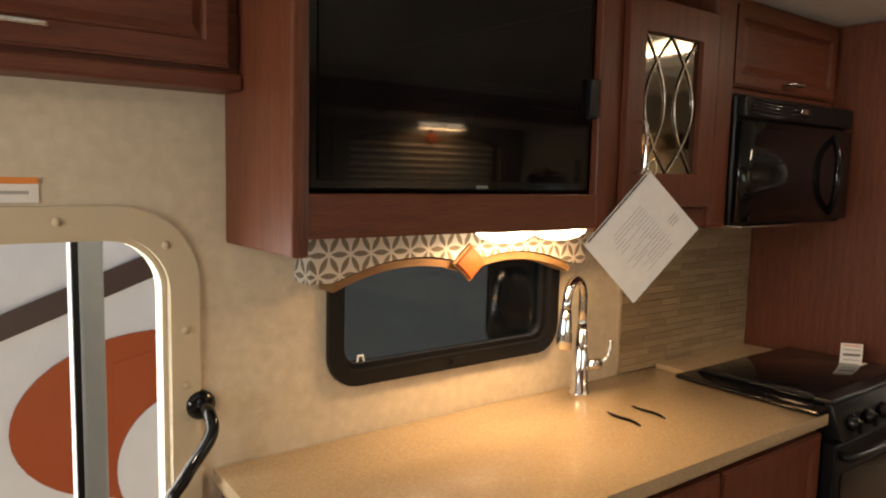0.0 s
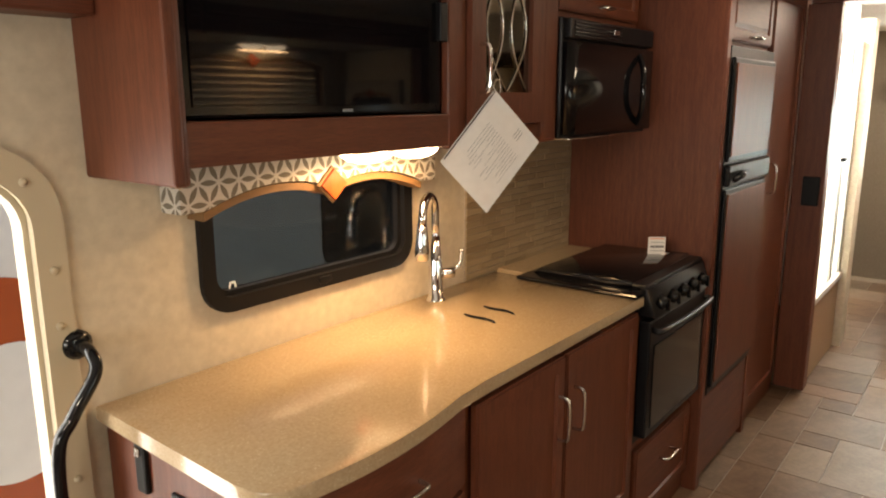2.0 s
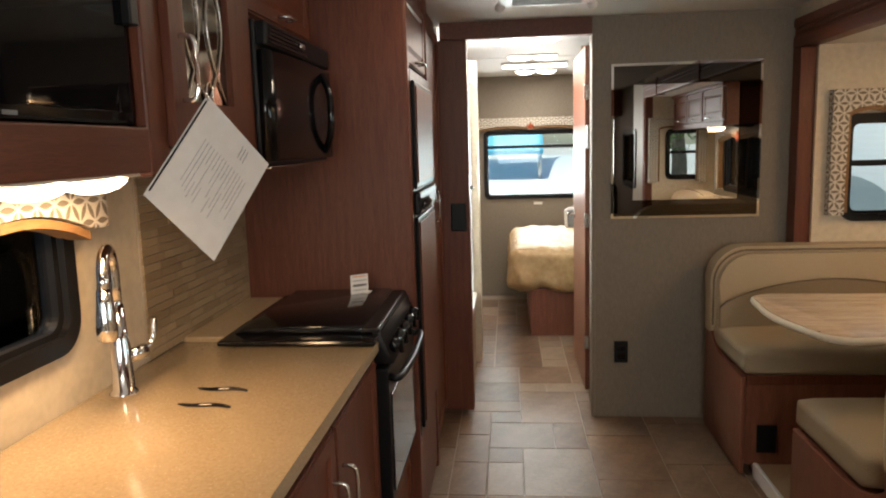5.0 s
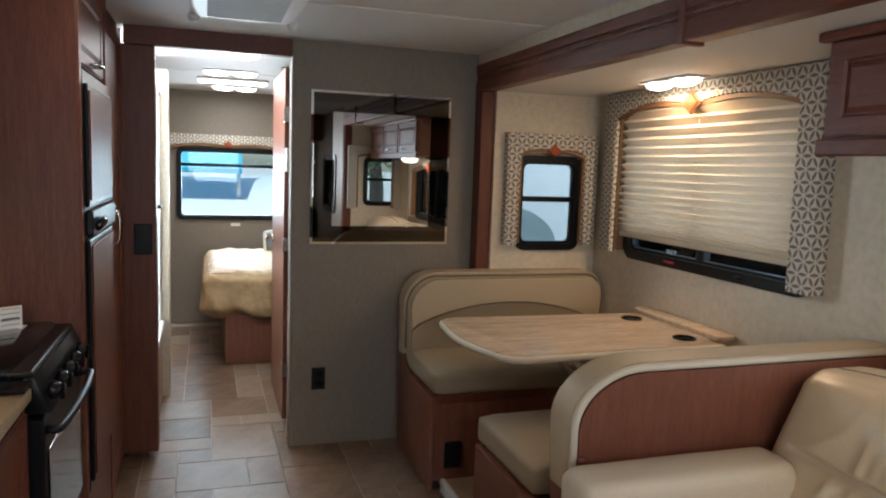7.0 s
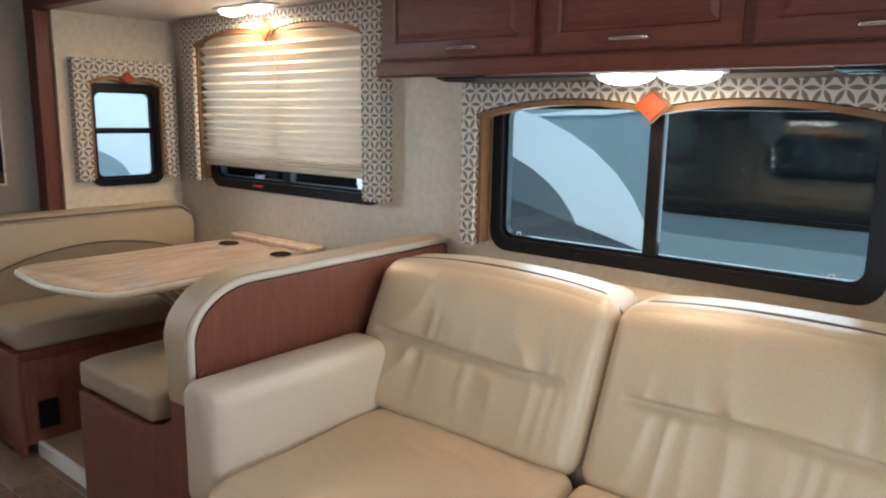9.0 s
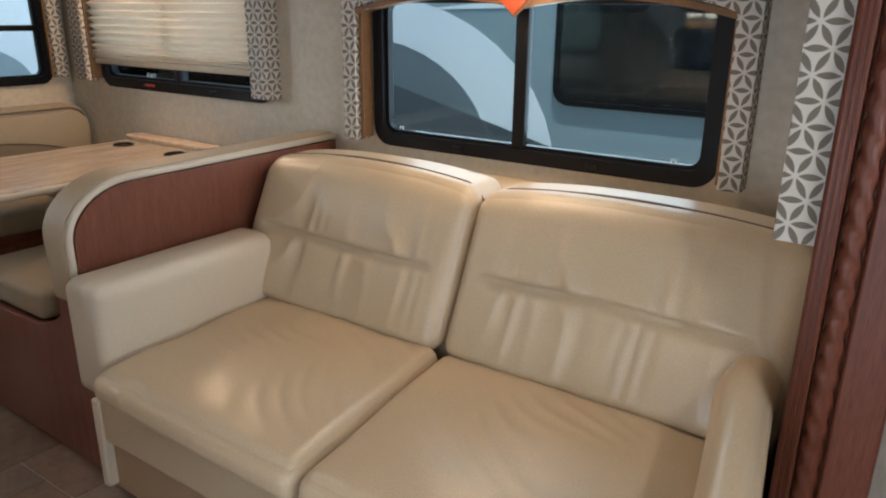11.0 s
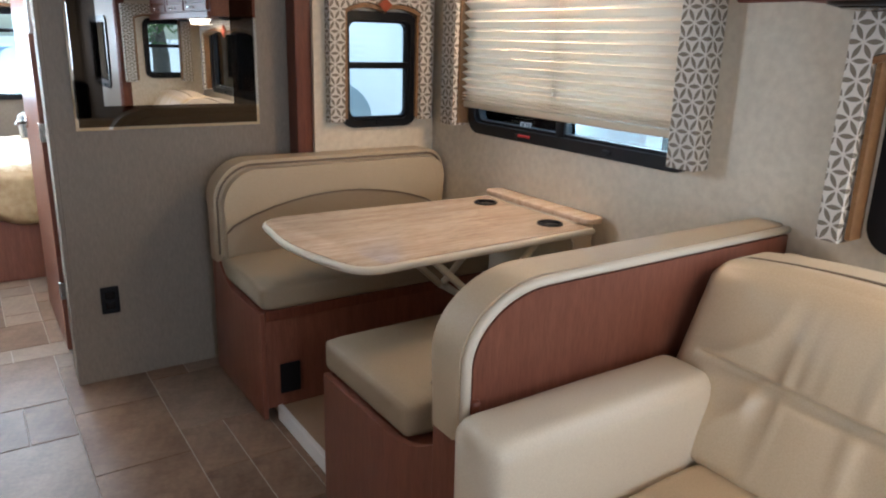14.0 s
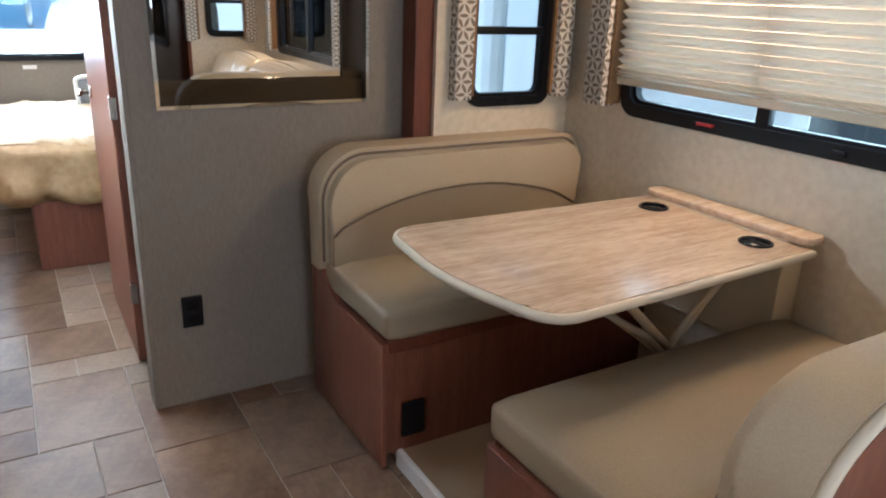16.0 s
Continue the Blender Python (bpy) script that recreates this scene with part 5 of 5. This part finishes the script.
DR = thing("passage_door", (4.3, 0.17, 0.02), "open cherry passage door with a nickel lever", "door")
box("leaf", 3.98, 4.70, 0.15, 0.185, 0.015, 1.95, "veneer", DR, 0.004)
tube("lever", [(4.60, 0.185, 0.98), (4.60, 0.225, 0.98), (4.53, 0.235, 0.98)], 0.011, "nickel", DR, 10)
tube("rose", [(4.60, 0.184, 0.98), (4.60, 0.194, 0.98)], 0.028, "nickel", DR, 16)
for z in (0.3, 1.0, 1.7):
    box("hinge", 3.965, 3.985, 0.165, 0.19, z - 0.04, z + 0.04, "nickel", DR, 0.003)
tagged(box("coat_hook_plate", 3.72, 3.80, 0.1905, 0.200, 1.40, 1.52, "paper", None, 0.002), "white notice fixed beside the open door", "notice")

BD = thing("bed", (5.9, 0.0, 0), "bed with a rumpled gold patterned bedspread, coloured paler on its lit top", "bed")
box("base", 5.22, 6.55, -0.72, 0.46, 0, 0.36, "veneer", BD, 0.004)


def drape(p, q):
    v = Vector((0, 0, 0))
    if abs(q.y) > 0.9 or abs(q.x) > 0.9:
        k = max(0, -q.z * 0.5 + 0.5)
        wob = (0.030 * math.sin((p.x + p.y) * 17 + 5 * noise.noise(p * 3)) + 0.02 * noise.noise(p * 9)) * k
        v.z += 0.05 * noise.noise(Vector((p.x * 4, p.y * 4, 1.7))) * k
        v += Vector((wob * (1 if q.x < 0 else -1) if abs(q.x) > 0.9 else 0, wob if abs(q.y) > 0.9 else 0, 0))
    if q.z > 0.8:
        v.z += 0.035 * (1 - q.x ** 2) * (1 - q.y ** 4) + 0.012 * noise.noise(p * 7) + 0.006 * ridge((p.x - p.y) * 20 + 3 * noise.noise(p * 4))
    return v


cushion("bedspread", 5.17, 6.60, -0.74, 0.61, 0.335, 0.655, "bedding", BD, 0.07, 60, drape)
# slab in the paler copy: light on the bed's top put into colour
cushion("bedspread_lit_top", 5.22, 6.58, -0.74, 0.57, 0.60, 0.672, "sheet", BD, 0.035, 40, drape)
PI = thing("bed_bolster", (6.2, 0.05, 0.69), "grey bolster with a pale edge standing on the bed", "pillow")
cushion("pad", 6.20, 6.30, -0.20, 0.12, 0.685, 0.86, "grey", PI, 0.04, 12)
tube("edge", smooth_line([(6.20, 0.115, 0.69), (6.20, 0.122, 0.80), (6.20, 0.10, 0.86), (6.20, -0.1, 0.868)]), 0.012, "white", PI, 8)
tagged(box("bed_side_cabinet", 4.78, 5.05, 1.05, KY - 0.003, 0, 1.95, "cherry", None, 0.006), "tall dark cherry bedroom wardrobe", "wardrobe")
tagged(box("wall_notice", RX - 0.003, RX - 0.0005, 0.30, 0.38, 0.865, 0.89, "paper", None, 0), "small white notice under the bedroom window", "notice")

# cab end, seen in the mirror
for y in (0.95, -0.25):
    CS = thing("cab_seat", (-1.6, y, 0), "beige upholstered cab seat", "seat", "cab seats")
    box("pedestal", -1.80, -1.45, y - 0.2, y + 0.2, 0, 0.32, "black", CS, 0.02)
    cushion("seat", -1.95, -1.40, y - 0.27, y + 0.27, 0.32, 0.50, "leather", CS, 0.06, 10)
    cushion("backrest", -1.45, -1.28, y - 0.26, y + 0.26, 0.48, 1.02, "leather", CS, 0.06, 10)
    cushion("headrest", -1.43, -1.31, y - 0.14, y + 0.14, 1.02, 1.2, "leather", CS, 0.05, 8)
tagged(box("dashboard", FX + 0.005, -2.15, BY + 0.01, KY - 0.01, 0, 0.88, "black", None, 0.05, 3), "moulded black plastic cab dashboard", "dashboard")
OB = thing("overcab_locker", (-2.0, 0.35, 1.7), "dark cherry lockers over the cab", "cabinet")
box("body", FX + 0.01, -1.75, BY + 0.005, KY - 0.005, 1.72, CEIL - 0.004, "cherry_x", OB, 0.004)


# ---------------------------------------------------------------- outside
# ground stays out of view; its pale colour bounces sun onto vehicles and windows
tagged(box("ground", -250, 250, -250, 250, -1.0, -0.95, "tarmac", bevel=0), "unseen pale concrete yard, there to bounce light up", "ground", kind="structure")


def ellipse(cx, cz, a, c, t0=0, t1=360, k=40, tilt=0):
    out = []
    for i in range(k + 1):
        an = radians(t0 + (t1 - t0) * i / k)
        u, w = a * math.cos(an), c * math.sin(an)
        tl = radians(tilt)
        out.append((cx + u * math.cos(tl) - w * math.sin(tl), cz + u * math.sin(tl) + w * math.cos(tl)))
    return out[:-1] if t1 - t0 == 360 else out


NB = thing("parked_motorhome", (0, 4.2, -0.95), "white motorhome with orange and brown swooshes parked outside", "motorhome", "parked motorhomes")
box("body", -4, 4.2, 3.62, 5.9, -0.55, 2.4, "rv_white", NB, 0.06, 3)
prism("orange_swoosh", ellipse(0.80, 0.36, 0.60, 0.40), lambda u, w, d: Vector((u, 3.618 - d, w)), 0.004, "rv_orange", NB)
prism("orange_swoosh", [(0.62, -0.5), (1.15, -0.5), (1.15, 0.74), (0.62, 0.62)], lambda u, w, d: Vector((u, 3.616 - d, w)), 0.004, "rv_orange", NB)
prism("brown_stripe", [(-1.0, 0.34), (-1.0, 0.44), (1.5, 1.40), (1.5, 1.27)], lambda u, w, d: Vector((u, 3.612 - d, w)), 0.004, "rv_brown", NB)
prism("white_swoosh", ellipse(0.95, 0.10, 0.32, 0.34), lambda u, w, d: Vector((u, 3.610 - d, w)), 0.004, "rv_white", NB)
box("grey_panel", 1.7, 4.15, 3.600, 3.622, -0.5, 2.3, "rv_grey", NB, 0.01)
prism("window", rounded(2.88, 4.1, 0.42, 1.5, 0.12), lambda u, w, d: Vector((u, 3.598 - d, w)), 0.006, "black", NB)
for x in (-2.8, 2.9):
    tube("wheel", [(x, 3.60, -0.55), (x, 3.9, -0.55)], 0.40, "black", NB, 24)

NG = thing("parked_motorhome", (1.5, -4.2, -0.95), "grey motorhome with a white curve and dark window parked outside", "motorhome", "parked motorhomes")
box("body", -5, 6.5, -5.6, -3.22, -0.55, 2.5, "rv_grey", NG, 0.06, 3)
prism("white_curve", ellipse(2.95, 0.50, 1.41, 1.0), lambda u, w, d: Vector((u, -3.218 + d, w)), 0.004, "rv_white", NG)
prism("grey_curve", ellipse(2.95, 0.50, 0.97, 0.72), lambda u, w, d: Vector((u, -3.213 + d, w)), 0.004, "rv_mid", NG)
prism("charcoal_band", [(1.45, 0.615), (3.9, 1.22), (3.9, 0.55), (1.45, 0.35)], lambda u, w, d: Vector((u, -3.208 + d, w)), 0.004, "rv_dark", NG)
prism("grey_skirt", [(1.40, 0.52), (3.9, 0.72), (3.9, -0.5), (1.40, -0.5)], lambda u, w, d: Vector((u, -3.203 + d, w)), 0.004, "rv_grey", NG)
prism("pale_streak", [(-1.0, 1.72), (1.9, 1.42), (2.6, 1.40), (1.9, 1.46)], lambda u, w, d: Vector((u, -3.219 + d, w)), 0.003, "rv_white", NG)
ring("window_frame", rounded(-0.35, 1.56, 0.89, 1.62, 0.10), rounded(-0.32, 1.53, 0.92, 1.59, 0.08), on_y(-3.218, 1), 0.02, "black", NG)
prism("window", rounded(-0.33, 1.54, 0.91, 1.60, 0.08), lambda u, w, d: Vector((u, -3.218 + d, w)), 0.01, "gloss", NG)
# white panel added to brighten what the narrow dinette window looks out on
box("bright_view_panel", 3.55, 6.4, -3.235, -3.195, -0.5, 2.4, "rv_white", NG, 0.01)
for x in (-3.2, 5.0):
    tube("wheel", [(x, -3.20, -0.55), (x, -3.5, -0.55)], 0.40, "black", NG, 24)
# made-up white trailer, fills the narrow dinette window's view with brightness
NT = thing("parked_trailer", (10, -4.6, -0.95), "tall white trailer added to brighten the narrow window's view", "trailer")
box("body", 7.0, 14.0, -6.0, -3.4, -0.5, 2.3, "rv_white", NT, 0.15, 3)
prism("grey_swoosh", ellipse(9.0, 0.6, 1.2, 0.35), lambda u, w, d: Vector((u, -3.4 + d, w)), 0.004, "rv_grey", NT)
for x in (9.5, 11.0):
    tube("wheel", [(x, -3.42, -0.6), (x, -3.7, -0.6)], 0.35, "black", NT, 20)
NW = thing("parked_trailer", (11, 0.5, -0.95), "white trailer with blue and white panels behind, sloped to catch sun", "trailer")
# nose sloped so the high sun makes it bright through the bedroom window
nose = [(8.6, -0.5), (8.6, 0.25), (8.75, 0.52), (9.1, 0.76), (9.8, 1.0), (10.8, 1.16), (13.0, 1.2), (13.0, -0.5)]
prism("body", nose, lambda u, w, d: Vector((u, -2.5 + d, w)), 6.2, "rv_white", NW, 0.06)
# added panels, tilted up so that sun brightens their blue and white
tilted_outline = [(9.6, 1.28), (9.6, 1.34), (11.6, 3.3), (11.6, 3.24)]
prism("sun_catching_panel", tilted_outline, lambda u, w, d: Vector((u, 0.15 + d, w)), 3.4, "blue", NW, 0.01)
prism("sun_catching_panel", tilted_outline, lambda u, w, d: Vector((u + 0.5, -2.3 + d, w - 0.2)), 1.9, "rv_white", NW, 0.01)
for y in (0.2, 3.5):
    tube("panel_post", [(9.7, y, 0.9), (9.7, y, 1.36)], 0.03, "alu", NW, 8)
for y in (-2.45, 3.45):
    tube("wheel", [(10.6, y, -0.58), (10.6, y + 0.2, -0.58)], 0.37, "black", NW, 20)


# trees beyond the yard, caught in the mirror and the windows
def tree(x, y, h, seed):
    T = thing("tree", (x, y, -0.95), "leafy green tree with a grey trunk beyond the yard", "tree", "yard trees")
    q = random.Random(seed)
    tube("trunk", [(x, y, -0.95), (x + 0.05, y, 0.2 * h), (x - 0.05, y + 0.1, 0.5 * h), (x, y, 0.8 * h)], [0.22, 0.17, 0.11, 0.04], "bark", T, 10)
    tips = []
    for k in range(11):
        a, z0 = k * 2.4, h * q.uniform(0.25, 0.62)
        reach = h * q.uniform(0.16, 0.34)
        tip = Vector((x + reach * math.cos(a), y + reach * math.sin(a), z0 + h * q.uniform(0.1, 0.3)))
        tube("limb", [(x, y, z0), ((x + tip.x) / 2, (y + tip.y) / 2, (z0 + tip.z) / 2 + 0.15), tuple(tip)], [0.07, 0.05, 0.02], "bark", T, 6)
        tips.append(tip)
    tips.append(Vector((x, y, 0.85 * h)))
    bm = bmesh.new()
    for tip in tips:
        for k in range(150):
            d = Vector((q.gauss(0, 1), q.gauss(0, 1), q.gauss(0, 0.75))) * 0.085 * h
            u, w = Vector((q.gauss(0, 1), q.gauss(0, 1), q.gauss(0, 1))).normalized(), Vector((q.gauss(0, 1), q.gauss(0, 1), q.gauss(0, 1))).normalized()
            c, g = tip + d, q.uniform(0.09, 0.16)
            bm.faces.new([bm.verts.new(c + e) for e in (u * g, w * g * 0.45, -u * g, -w * g * 0.45)])
    tagged(put("leaves", bm, "leaf", T), kind="stuff")


for k, (x, y, h) in enumerate(((-9.5, -3.2, 4.6), (-11.0, -0.4, 5.2), (-10.2, 2.6, 4.8), (-12.5, -6.0, 5.6), (13.5, -8.5, 5.4))):
    tree(x, y, h, 20 + k)


# ---------------------------------------------------------------- pieces: splashback strips and floor tiles
rnd = random.Random(11)
meshes = {}


def piece(key, sx, sy, sz, mat, bev):
    """A shared bevelled slab, its base corner at its origin."""
    if key not in meshes:
        bm = bmesh.new()
        add_box(bm, 0, sx, 0, sy, 0, sz)
        top = max(bm.faces, key=lambda f: f.calc_center_median().z) if mat == "tile" else min(bm.faces, key=lambda f: f.calc_center_median().y)
        bmesh.ops.bevel(bm, geom=list(top.edges), offset=bev, segments=1, affect="EDGES")
        me = bpy.data.meshes.new(key)
        bm.to_mesh(me)
        bm.free()
        me.materials.append(M[mat])
        meshes[key] = me
    return meshes[key]


z = 0.919
while z < 1.40:
    x = 1.622
    h = 0.022
    while x < 2.347:
        w = min(rnd.choice((0.09, 0.12, 0.15)), 2.347 - x)
        if w > 0.02:
            w = round(w, 3)
            t = new("strip", piece(f"strip_{w}_{h}", w - 0.0015, 0.005, h - 0.0015, "strip", 0.001))
            t.location = (x, KY - 0.010 - rnd.uniform(0, 0.002), z)
            t.parent = SB
        x += w
    z += h

FLOOR = bpy.data.objects["floor"]
U = 0.158
nx, ny = int((RX - 0.02 - (-0.85)) / U), int((KY - 0.02 - (BY + 0.01)) / U) + 1
taken = [[False] * ny for _ in range(nx)]
X0, Y0 = 3.035 - 25 * U + 0.0, 0.086 - 6 * U
sizes = [(3, 2)] * 5 + [(2, 2)] * 4 + [(2, 1)] * 3 + [(1, 2)] * 2 + [(1, 1)] * 2
for i in range(nx):
    for j in range(ny):
        if taken[i][j]:
            continue
        opts = sizes[:]
        rnd.shuffle(opts)
        for a, c in opts + [(1, 1)]:
            if i + a <= nx and j + c <= ny and not any(taken[p][q] for p in range(i, i + a) for q in range(j, j + c)):
                break
        for p in range(i, i + a):
            for q in range(j, j + c):
                taken[p][q] = True
        x, y = X0 + i * U, Y0 + j * U
        if x > RX - 0.1 or y > KY - 0.05:
            continue
        # nothing shows under the fitted cabinets
        if y > 1.06 and 0.40 < x < 4.4:
            continue
        t = new("tile", piece(f"tile_{a}_{c}", a * U - 0.004, c * U - 0.004, 0.004, "tile", 0.0012))
        t.location = (x + 0.002, y + 0.002, -0.004)
        t.parent = FLOOR
